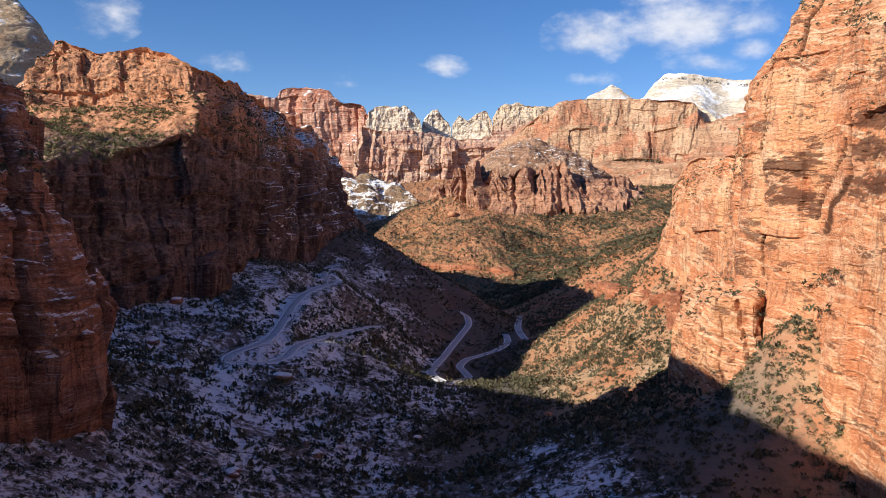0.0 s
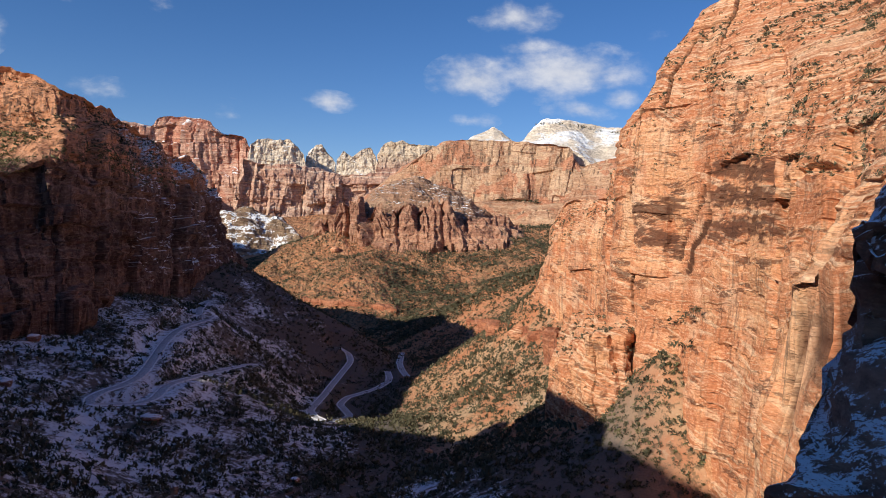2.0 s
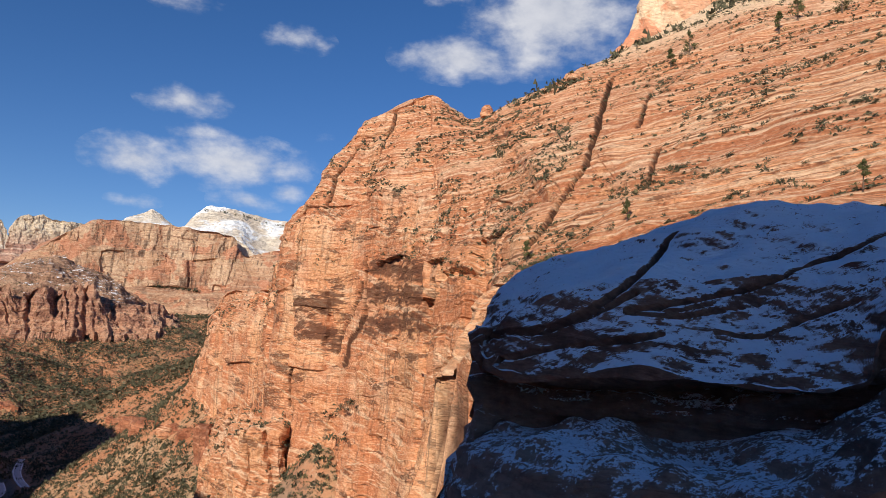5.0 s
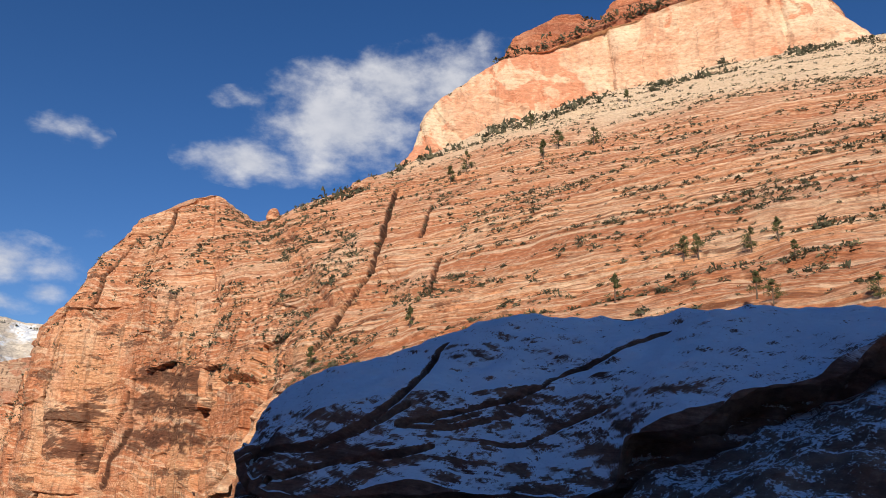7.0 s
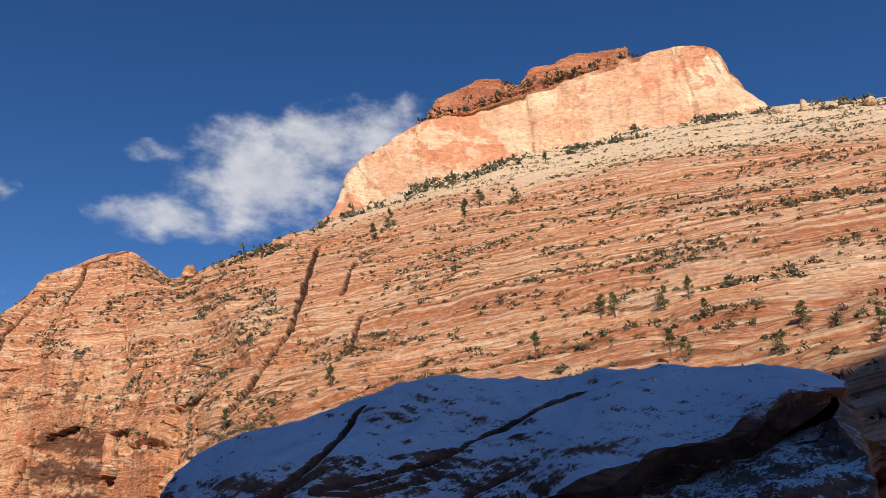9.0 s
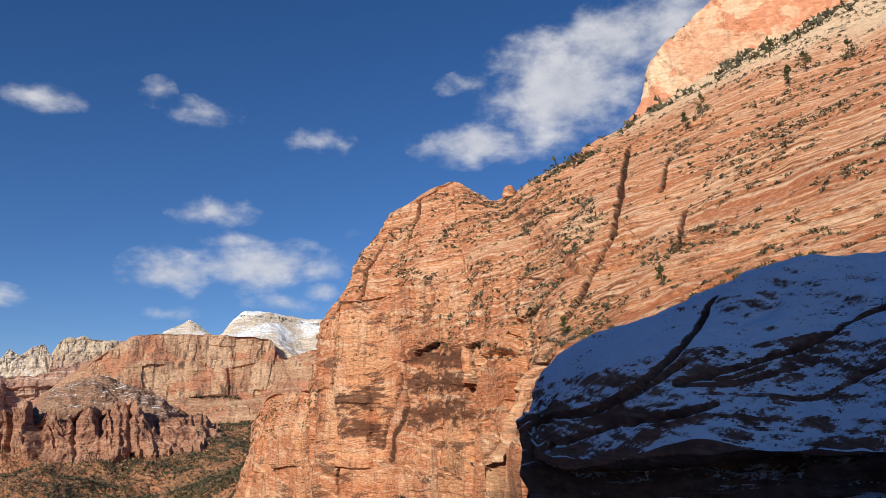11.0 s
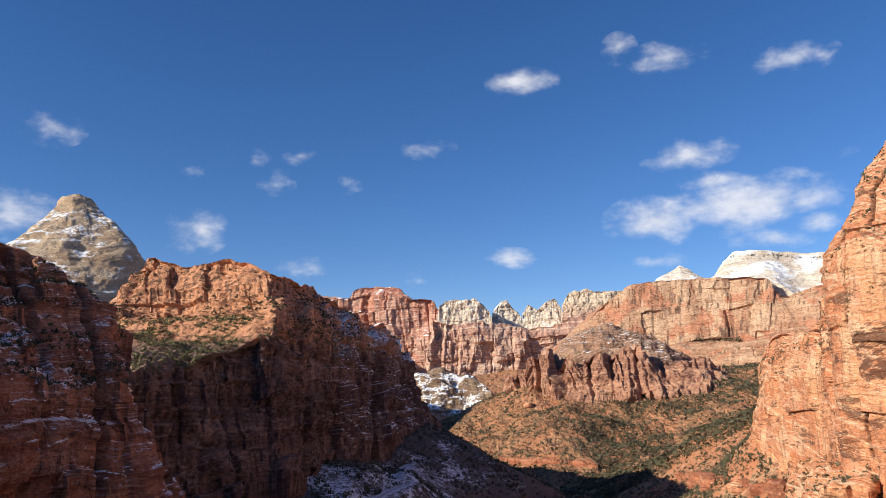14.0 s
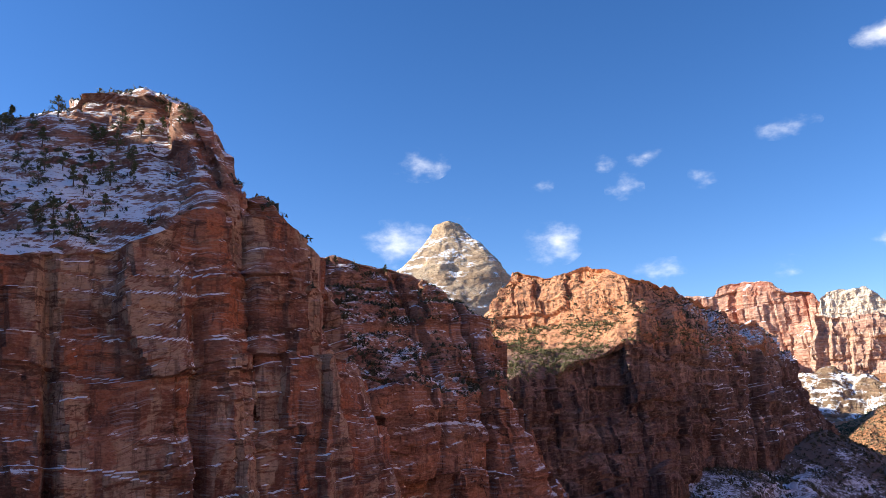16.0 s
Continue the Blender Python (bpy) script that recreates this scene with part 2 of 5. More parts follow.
# ---- materials ----
class Nodes:
    def __init__(self, name):
        self.mat = bpy.data.materials.new(name)
        self.mat.use_nodes = True
        self.n, self.l = self.mat.node_tree.nodes, self.mat.node_tree.links
        self.out = self.n["Principled BSDF"]
        self.pos = self.n.new("ShaderNodeNewGeometry")

    def put(self, socket, value):
        if isinstance(value, bpy.types.NodeSocket):
            self.l.new(value, socket)
        else:
            socket.default_value = value

    def math(self, op, a, b=0.0, clamp=False):
        m = self.n.new("ShaderNodeMath")
        m.operation, m.use_clamp = op, clamp
        self.put(m.inputs[0], a), self.put(m.inputs[1], b)
        return m.outputs[0]

    def scaled(self, by, shift=(0, 0, 0)):
        m = self.n.new("ShaderNodeMapping")
        self.l.new(self.pos.outputs["Position"], m.inputs["Vector"])
        m.inputs["Scale"].default_value, m.inputs["Location"].default_value = by, shift
        return m.outputs[0]

    def noise(self, by, detail=4, rough=0.55, shift=(0, 0, 0), distort=0.0):
        t = self.n.new("ShaderNodeTexNoise")
        self.l.new(self.scaled(by, shift), t.inputs["Vector"])
        t.inputs["Scale"].default_value, t.inputs["Detail"].default_value = 1.0, detail
        t.inputs["Roughness"].default_value, t.inputs["Distortion"].default_value = rough, distort
        return t.outputs["Fac"]

    def line(self, w, detail=3, rough=0.6):
        t = self.n.new("ShaderNodeTexNoise")
        t.noise_dimensions = "1D"
        self.l.new(w, t.inputs["W"])
        t.inputs["Scale"].default_value, t.inputs["Detail"].default_value, t.inputs["Roughness"].default_value = 1.0, detail, rough
        return t.outputs["Fac"]

    def ramp(self, fac, low, high):
        m = self.n.new("ShaderNodeMapRange")
        m.interpolation_type = "SMOOTHSTEP"
        self.put(m.inputs["Value"], fac), self.put(m.inputs["From Min"], low), self.put(m.inputs["From Max"], high)
        return m.outputs[0]

    def mix(self, fac, a, b):
        m = self.n.new("ShaderNodeMix")
        m.data_type = "RGBA"
        self.put(m.inputs["Factor"], fac)
        for s, c in ((m.inputs[6], a), (m.inputs[7], b)):
            if isinstance(c, tuple):
                c = (*c, 1.0)
            self.put(s, c)
        return m.outputs[2]

    def part(self, which, axis):
        s = self.n.new("ShaderNodeSeparateXYZ")
        self.l.new(self.pos.outputs[which], s.inputs[0])
        return s.outputs[axis]

    def bump(self, height, depth, strength=1.0, below=None):
        b = self.n.new("ShaderNodeBump")
        b.inputs["Strength"].default_value, b.inputs["Distance"].default_value = strength, depth
        self.l.new(height, b.inputs["Height"])
        if below is not None:
            self.l.new(below, b.inputs["Normal"])
        return b.outputs[0]

    def finish(self, colour, rough=0.9, normal=None, spec=0.2):
        self.put(self.out.inputs["Base Color"], colour if not isinstance(colour, tuple) else (*colour, 1.0))
        self.put(self.out.inputs["Roughness"], rough)
        self.out.inputs["Specular IOR Level"].default_value = spec
        if normal is not None:
            self.l.new(normal, self.out.inputs["Normal"])
        return self.mat


def rock(name, size, dark, mid, pale, varnish=0.5, snow=0.0, bands=1.0, dip=(0.0, 0.0), shrub=0.0, bleach=None, ledge=0.35, patina=0.0, cold=None, streaks=(0.53, 0.68), dust=0.0, flush=None, stained_shaded=False, thin=True, sheer=1.0, cross=0.0, cracks=0.0, panels=None, hold=(0.15, 0.4), speck=0.0, relief=0.7, beds=1.0, seams=0.0):
    """Bedded sandstone; size: the scale of its grain in metres. bleach: (z from, z to) over which it turns pale."""
    m = Nodes(name)
    z = m.math("ADD", m.part("Position", 2), m.math("MULTIPLY", m.part("Position", 0), dip[0]))
    z = m.math("ADD", z, m.math("MULTIPLY", m.part("Position", 1), dip[1]))
    sway = m.noise((1 / (size * 14),) * 3, 3)
    zw = m.math("ADD", z, m.math("MULTIPLY", sway, size * 5))
    broad = m.line(m.math("MULTIPLY", zw, 0.16 / size), 3)
    fine = m.line(m.math("MULTIPLY", zw, 0.95 * beds / size), 4, 0.7)
    patch = m.noise((1 / (size * 9),) * 3, 4, shift=(3, 8, 1))
    col = m.mix(m.ramp(broad, 0.36, 0.64), mid, dark)
    wall = m.ramp(m.math("ABSOLUTE", m.part("Normal", 2)), 0.45, 0.2)
    if panels:
        # broad upright panels where slabs have fallen away
        slabs = m.noise((1 / (size * 9), 1 / (size * 9), 1 / (size * 26)), 5, 0.5, shift=(4, 4, 8), distort=0.4)
        col = m.mix(m.math("MULTIPLY", m.ramp(slabs, 0.50, 0.53), wall), col, panels[0])
        col = m.mix(m.math("MULTIPLY", m.ramp(slabs, 0.44, 0.41), wall), col, panels[1])
    if cross:
        # slanting cross-beds inside the thick beds
        tilt = m.math("ADD", zw, m.math("MULTIPLY", m.math("ADD", m.part("Position", 0), m.math("MULTIPLY", m.part("Position", 1), -0.6)), 0.38))
        slant = m.line(m.math("MULTIPLY", tilt, 0.8 / size), 4, 0.7)
        where = m.ramp(m.noise((1 / (size * 9), 1 / (size * 9), 1 / (size * 5)), 3, shift=(9, 9, 3)), 0.46, 0.54)
        col = m.mix(m.math("MULTIPLY", m.math("MULTIPLY", m.ramp(slant, 0.52, 0.6), where), cross), col, pale)
        col = m.mix(m.math("MULTIPLY", m.math("MULTIPLY", m.ramp(slant, 0.45, 0.38), where), cross), col, dark)
    if bands:
        bands = m.math("MULTIPLY", m.math("SUBTRACT", 1.0, m.math("MULTIPLY", wall, 1.0 - sheer)), bands)
        flat = m.ramp(m.math("ABSOLUTE", m.part("Normal", 2)), 0.0, 0.55)
        fine = m.math("ADD", 0.5, m.math("MULTIPLY", m.math("SUBTRACT", fine, 0.5), m.math("ADD", 0.55, m.math("MULTIPLY", flat, 0.45))))
        broken = m.ramp(m.noise((1 / (size * 6), 1 / (size * 6), 1 / (size * 2)), 4, shift=(5, 5, 5)), 0.38, 0.6)
        finer = m.line(m.math("MULTIPLY", zw, 3.1 * beds / size), 3, 0.7)
        col = m.mix(m.math("MULTIPLY", m.ramp(finer, 0.56, 0.4), m.math("MULTIPLY", bands, 0.45)), col, tuple(0.5 * c for c in dark))
        col = m.mix(m.math("MULTIPLY", m.ramp(fine, 0.5, 0.62), m.math("MULTIPLY", bands, 0.6)), col, pale)
        col = m.mix(m.math("MULTIPLY", m.math("MULTIPLY", m.ramp(fine, 0.45, 0.36), broken), m.math("MULTIPLY", bands, 0.8)), col, tuple(0.4 * c for c in dark))
    col = m.mix(m.math("MULTIPLY", m.ramp(patch, 0.5, 0.72), 0.45), col, pale)
    col = m.mix(m.math("MULTIPLY", m.ramp(patch, 0.46, 0.3), 0.4), col, dark)
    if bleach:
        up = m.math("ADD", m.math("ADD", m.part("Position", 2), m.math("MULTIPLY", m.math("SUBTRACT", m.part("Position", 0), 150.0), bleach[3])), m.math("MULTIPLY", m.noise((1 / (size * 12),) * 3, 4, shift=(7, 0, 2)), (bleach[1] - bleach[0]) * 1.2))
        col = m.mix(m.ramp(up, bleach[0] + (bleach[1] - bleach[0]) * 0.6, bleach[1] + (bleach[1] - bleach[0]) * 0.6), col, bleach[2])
    if flush:
        spread = m.noise((1 / (size * flush[1]), 1 / (size * flush[1]), 1 / (size * flush[1] * 0.8)), 5, 0.55, shift=(2, 9, 4), distort=0.6)
        col = m.mix(m.math("MULTIPLY", m.ramp(spread, 0.535, 0.57), 0.85), col, flush[0])
    nz = m.part("Normal", 2)
    upright = m.ramp(m.math("ABSOLUTE", nz), 0.6, 0.25)
    streak = m.noise((1 / (size * 1.1), 1 / (size * 1.1), 1 / (size * 16)), 4, 0.6)
    col = m.mix(m.math("MULTIPLY", m.math("MULTIPLY", m.ramp(streak, *streaks), upright), varnish), col, (0.055, 0.035, 0.03))
    if patina:
        film = m.noise((1 / (size * 9), 1 / (size * 9), 1 / (size * 2.2)), 6, 0.66, shift=(6, 1, 3), distort=0.3)
        col = m.mix(m.math("MULTIPLY", m.math("MULTIPLY", m.ramp(film, 0.555, 0.60), m.ramp(m.math("ABSOLUTE", nz), 0.5, 0.2)), patina), col, (0.10, 0.045, 0.03))
    if cracks:
        v = m.n.new("ShaderNodeTexVoronoi")
        v.feature = "DISTANCE_TO_EDGE"
        bent = m.n.new("ShaderNodeVectorMath")
        bent.operation = "ADD"
        m.l.new(m.scaled((1 / (size * 3.4), 1 / (size * 3.4), 1 / (size * 13))), bent.inputs[0])
        wob = m.n.new("ShaderNodeTexNoise")
        wob.inputs["Scale"].default_value, wob.inputs["Detail"].default_value = 0.12 / size * 2, 4
        m.l.new(m.pos.outputs["Position"], wob.inputs["Vector"])
        m.l.new(wob.outputs["Color"], bent.inputs[1])
        m.l.new(bent.outputs[0], v.inputs["Vector"])
        v.inputs["Scale"].default_value = 1.0
        split = m.math("MULTIPLY", m.math("MULTIPLY", m.ramp(v.outputs["Distance"], 0.028, 0.008), wall), m.ramp(m.noise((1 / (size * 6),) * 3, 3, shift=(2, 6, 6)), 0.46, 0.56))
        col = m.mix(m.math("MULTIPLY", split, cracks), col, (0.05, 0.025, 0.018))
    grain = m.noise((1.6 / size, 1.6 / size, 3.0 / size), 6, 0.72)
    col = m.mix(m.math("MULTIPLY", m.ramp(grain, 0.5, 0.68), 0.4), col, pale)
    col = m.mix(m.math("MULTIPLY", m.ramp(grain, 0.56, 0.3), 0.55), col, tuple(0.5 * c for c in dark))
    if stained_shaded:
        fresh = m.n.new("ShaderNodeAttribute")
        fresh.attribute_name = "pale"
        col = m.mix(m.math("MULTIPLY", fresh.outputs["Fac"], 0.45), col, (0.84, 0.56, 0.35))
        # this attribute holds varnish films and the shade painted along clefts
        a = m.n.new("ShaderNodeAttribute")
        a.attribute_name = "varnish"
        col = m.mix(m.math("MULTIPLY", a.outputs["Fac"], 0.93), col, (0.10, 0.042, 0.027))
    if shrub:
        tuft = m.noise((1 / (size * 0.7),) * 3, 3, 0.7, shift=(11, 2, 5))
        grow = m.math("MULTIPLY", m.ramp(tuft, 0.56, 0.64), m.ramp(nz, 0.3, 0.6))
        col = m.mix(m.math("MULTIPLY", grow, shrub), col, (0.06, 0.07, 0.035))
    rough = 0.92
    if snow:
        lie = m.math("ADD", nz, m.math("MULTIPLY", m.math("SUBTRACT", m.noise((1 / (size * 1.3),) * 3, 5, 0.65, shift=(1, 4, 9)), 0.5), 1.3))
        if seams:
            lie = m.math("ADD", lie, m.math("MULTIPLY", m.math("SUBTRACT", m.line(m.math("MULTIPLY", zw, 2.4 / size), 4, 0.7), 0.5), seams))
        if speck:
            lie = m.math("ADD", lie, m.math("MULTIPLY", m.math("SUBTRACT", m.noise((1 / (size * 0.19),) * 3, 5, 0.75, shift=(5, 1, 2)), 0.5), speck))
        lie = m.math("MULTIPLY", m.ramp(lie, 1.0 - 0.55 * snow, 1.12 - 0.55 * snow), m.ramp(nz, *hold))
        if snow < 0.9 and thin:
            lie = m.math("MULTIPLY", lie, m.ramp(m.noise((1 / (size * 7),) * 3, 4, 0.6, shift=(3, 7, 5)), 0.42, 0.56))
        if cold:
            lie = m.math("MULTIPLY", lie, m.ramp(m.math("ADD", m.part("Position", 1), m.math("MULTIPLY", sway, 60.0)), cold[0], cold[1]))
        col = m.mix(lie, col, (0.88, 0.90, 0.93))
    if dust:
        settle = m.math("MULTIPLY", m.ramp(m.line(m.math("MULTIPLY", zw, 2.2 / size), 4, 0.7), 0.5, 0.62), m.ramp(m.noise((1 / (size * 5),) * 3, 5, 0.6, shift=(8, 8, 1)), 0.5, 0.62))
        col = m.mix(m.math("MULTIPLY", settle, dust), col, (0.72, 0.74, 0.80))
    b1 = m.bump(m.noise((0.5 / size, 0.5 / size, 1.4 / size), 9, 0.68, shift=(2, 2, 2)), size * 1.2, relief)
    b2 = m.bump(fine, size * ledge, min(relief, 0.7), b1)
    return m.finish(col, rough, b2)


rock_right = rock("sandstone_lit_cliff", 3.0, (0.56, 0.205, 0.095), (0.78, 0.37, 0.19), (0.87, 0.63, 0.43), 0.5, bands=1.2, dip=(0.12, 0.04), ledge=0.75, patina=0.8, bleach=(378, 450, (0.76, 0.57, 0.39), 0.3), stained_shaded=True,
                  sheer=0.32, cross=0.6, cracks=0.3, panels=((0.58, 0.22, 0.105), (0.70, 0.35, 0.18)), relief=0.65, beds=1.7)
# same sandstone as rock_right, with shade put into darker base colours
rock_left_shaded = rock("sandstone_shaded_cliff", 1.9, (0.195, 0.08, 0.052), (0.37, 0.155, 0.092), (0.44, 0.285, 0.205), 0.55, snow=0.85, bands=0.4, patina=0.85, streaks=(0.54, 0.64), thin=False, sheer=0.4, cross=0.6, cracks=0.5, panels=((0.47, 0.32, 0.22), (0.44, 0.155, 0.08)), hold=(0.5, 0.72), speck=0.9, dust=0.22, seams=1.5)
rock_buttress_shaded = rock("sandstone_buttress_shaded", 2.3, (0.25, 0.105, 0.065), (0.44, 0.20, 0.12), (0.55, 0.34, 0.24), 0.6, snow=0.78, bands=0.5, patina=0.6, sheer=0.35, cross=0.4, cracks=0.9, hold=(0.4, 0.62), speck=0.8, dust=0.3, seams=1.2)
# dark foot, bright crown: shade and sun put into the colour by height
rock_left_far = rock("sandstone_ridge_sun_shade", 7.0, (0.15, 0.088, 0.072), (0.28, 0.16, 0.12), (0.46, 0.34, 0.265), 0.8, bleach=(236, 262, (0.66, 0.315, 0.17), 0.0), snow=0.7, bands=0.5, shrub=0.6, cold=(890, 960), streaks=(0.44, 0.58), patina=0.6, cracks=0.9, sheer=0.5)
rock_temple = rock("sandstone_temple", 11.0, (0.72, 0.40, 0.25), (0.84, 0.61, 0.42), (0.87, 0.69, 0.49), 0.2, bands=0.12, ledge=0.06, flush=((0.68, 0.26, 0.14), 7.0), cracks=0.25, panels=((0.74, 0.40, 0.25), (0.85, 0.66, 0.46)))
rock_temple_cap = rock("sandstone_temple_cap", 6.0, (0.34, 0.11, 0.06), (0.56, 0.2, 0.1), (0.66, 0.36, 0.22), 0.3, shrub=0.7, sheer=0.4)
# pale far sandstone, its base colours lightened further to stand for haze
rock_far = rock("sandstone_far_wall_hazed", 22.0, (0.46, 0.25, 0.19), (0.66, 0.42, 0.31), (0.76, 0.60, 0.48), 0.35, cracks=0.35, bleach=(560, 660, (0.66, 0.55, 0.42), 0.0))
rock_far_red = rock("sandstone_far_mesa_hazed", 22.0, (0.42, 0.16, 0.11), (0.60, 0.29, 0.20), (0.74, 0.50, 0.38), 0.3, snow=0.7, hold=(0.1, 0.35), panels=((0.66, 0.42, 0.33), (0.58, 0.21, 0.15)))
rock_mid = rock("sandstone_mid_wall", 14.0, (0.36, 0.18, 0.11), (0.52, 0.31, 0.19), (0.66, 0.50, 0.36), 0.8, bands=0.5, streaks=(0.5, 0.64), flush=((0.50, 0.22, 0.13), 7.0), sheer=0.5, cracks=0.2, panels=((0.62, 0.42, 0.28), (0.44, 0.22, 0.14)))
rock_spur = rock("sandstone_spur", 10.0, (0.30, 0.14, 0.095), (0.52, 0.27, 0.17), (0.64, 0.43, 0.30), 0.55, shrub=0.9, bands=0.6, cracks=0.8)
rock_mound = rock("sandstone_mound", 10.0, (0.24, 0.125, 0.085), (0.40, 0.23, 0.15), (0.52, 0.36, 0.25), 0.6, snow=0.2, shrub=0.9, bands=0.6, cracks=0.5)
rock_white = rock("white_sandstone", 18.0, (0.60, 0.49, 0.39), (0.76, 0.66, 0.54), (0.84, 0.77, 0.67), 0.2, snow=0.78, bands=0.3, hold=(0.05, 0.3))
rock_beehive = rock("pale_sandstone_peak", 12.0, (0.44, 0.3, 0.19), (0.58, 0.43, 0.29), (0.66, 0.54, 0.4), 0.35, snow=0.66, shrub=0.7, bands=0.15, cross=0.4)
rock_ledge = rock("red_ledge_stone", 5.0, (0.34, 0.12, 0.065), (0.50, 0.2, 0.11), (0.6, 0.3, 0.18), 0.4, shrub=0.6, cracks=0.6)
rock_knob = rock("snowy_knoll", 9.0, (0.2, 0.12, 0.08), (0.3, 0.2, 0.13), (0.4, 0.3, 0.2), 0.3, snow=0.6, shrub=0.8)
rock_near = rock("snowy_ledge_rock", 0.35, (0.2, 0.09, 0.06), (0.32, 0.16, 0.1), (0.42, 0.24, 0.16), 0.3, snow=1.12, dip=(0.3, 0.0), bands=0.5, speck=1.9, relief=0.5, hold=(0.4, 0.62))
rock_foot = rock("ledge_foot_rock", 0.4, (0.24, 0.13, 0.09), (0.40, 0.23, 0.16), (0.5, 0.32, 0.23), 0.3, snow=0.34, bands=0.5, speck=2.2, thin=False)


def ground_material():
    m = Nodes("valley_soil")
    n = m.noise((1 / 60,) * 3, 5, 0.6)
    col = m.mix(m.math("MULTIPLY", m.ramp(n, 0.36, 0.62), m.math("ADD", 0.3, m.math("MULTIPLY", m.ramp(m.part("Position", 1), 1100.0, 700.0), 0.7))), (0.47, 0.19, 0.095), (0.46, 0.31, 0.19))
    stone = m.noise((1 / 9,) * 3, 5, 0.7, shift=(4, 4, 0))
    col = m.mix(m.math("MULTIPLY", m.ramp(stone, 0.56, 0.66), 0.6), col, (0.55, 0.40, 0.27))
    spot = m.noise((1 / 4.5,) * 3, 4, 0.7, shift=(4, 1, 0))
    col = m.mix(m.math("MULTIPLY", m.ramp(spot, 0.52, 0.6), 0.6), col, (0.10, 0.085, 0.05))
    peb = m.noise((1 / 1.4,) * 3, 4, 0.7)
    col = m.mix(m.math("MULTIPLY", m.ramp(peb, 0.5, 0.75), 0.4), col, (0.2, 0.11, 0.07))
    far = m.ramp(m.part("Position", 1), 1250.0, 1500.0)
    dots = m.math("MULTIPLY", m.ramp(m.noise((1 / 9,) * 3, 4, 0.75, shift=(2, 7, 5)), 0.46, 0.53), m.ramp(m.noise((1 / 130,) * 3, 4, 0.6, shift=(3, 1, 1)), 0.36, 0.5))
    col = m.mix(m.math("MULTIPLY", m.math("MULTIPLY", dots, far), 0.55), col, (0.11, 0.10, 0.055))
    # shade painted into the soil colour together with litter under the scrub
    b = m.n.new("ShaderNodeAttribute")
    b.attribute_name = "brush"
    litter_shade = m.math("MULTIPLY", b.outputs["Fac"], m.ramp(m.noise((1 / 12,) * 3, 5, 0.7, shift=(7, 1, 3)), 0.2, 0.4))
    col = m.mix(m.math("MULTIPLY", litter_shade, 0.92), col, (0.125, 0.115, 0.105))
    a = m.n.new("ShaderNodeAttribute")
    a.attribute_name = "snow"
    s = m.math("ADD", m.math("MULTIPLY", m.noise((1 / 5,) * 3, 7, 0.85, shift=(9, 3, 2)), 0.62), m.math("MULTIPLY", m.noise((1 / 55,) * 3, 3, 0.5, shift=(1, 3, 7)), 0.38))
    lie = m.ramp(m.math("ADD", s, m.math("MULTIPLY", a.outputs["Fac"], 0.15)), 0.62, 0.68)
    col = m.mix(lie, col, (0.8, 0.82, 0.87))
    runnel = m.math("MULTIPLY", m.math("ABSOLUTE", m.math("SUBTRACT", m.noise((1 / 75, 1 / 160, 1 / 75), 4, 0.6, shift=(6, 6, 6)), 0.5)), far)
    return m.finish(col, 0.95, m.bump(m.noise((1 / 4,) * 3, 6, 0.7), 1.6, 0.8, m.bump(runnel, 60.0, 1.0)))


soil = ground_material()


def leaf_material(name, a, b):
    m = Nodes(name)
    t = m.mix(m.pos.outputs["Random Per Island"], a, b)
    m.out.inputs["Subsurface Weight"].default_value = 0.0
    return m.finish(t, 0.8)


foliage = leaf_material("juniper_foliage", (0.045, 0.046, 0.028), (0.13, 0.12, 0.075))
foliage_green = leaf_material("yellow_green_foliage", (0.085, 0.085, 0.04), (0.20, 0.18, 0.09))
foliage_dry = leaf_material("dry_shrub_foliage", (0.11, 0.098, 0.055), (0.24, 0.205, 0.11))


def plain(name, colour, rough=0.8, size=0.3, other=None):
    m = Nodes(name)
    n = m.noise((1 / size,) * 3, 5, 0.65)
    return m.finish(m.mix(m.ramp(n, 0.35, 0.65), colour, other or tuple(c * 0.7 for c in colour)), rough, m.bump(n, size * 0.15, 0.5))


bark = plain("juniper_bark", (0.16, 0.11, 0.08), 0.9, 0.2)

# ---- valley ground: one sheet through these heights ----
VALLEY = [(-155, 1240, 145), (-114, 1205, 130), (-65, 1158, 115), (-29, 1130, 95), (6, 1105, 74), 
    (41, 1094, 59), (-210, 978, 106), (-268, 732, 112), (-259, 596, 95), (-137, 889, 106), 
    (-146, 684, 84), (-159, 579, 68), (-118, 598, 66), (-85, 795, 56), (-5, 850, -4), (39, 1049, 23), 
    (33, 829, -4), (91, 996, 10), (121, 1144, 9), (-46, 448, 32), (-144, 394, 64), (-180, 346, 90), 
    (-169, 283, 82), (-124, 338, 57), (-40, 398, 31), (50, 518, 31), (127, 749, 36), (167, 782, 54)]
SLOPES = [(200, 629, 104), (176, 489, 92), (134, 544, 57), (74, 424, 54), (122, 371, 74), (164, 387, 100), 
    (144, 297, 87), (161, 277, 80), (38, 378, 42), (226, 819, 143), (267, 1628, 31), (335, 1411, 121), 
    (154, 1743, 6), (50, 1749, -18), (23, 2400, 190), (164, 2344, 160), (372, 2320, 166), 
    (610, 2114, 170), (104, 2148, 116), (125, 1996, 63), (142, 1845, 21), (298, 2281, 148), 
    (281, 2061, 63)]
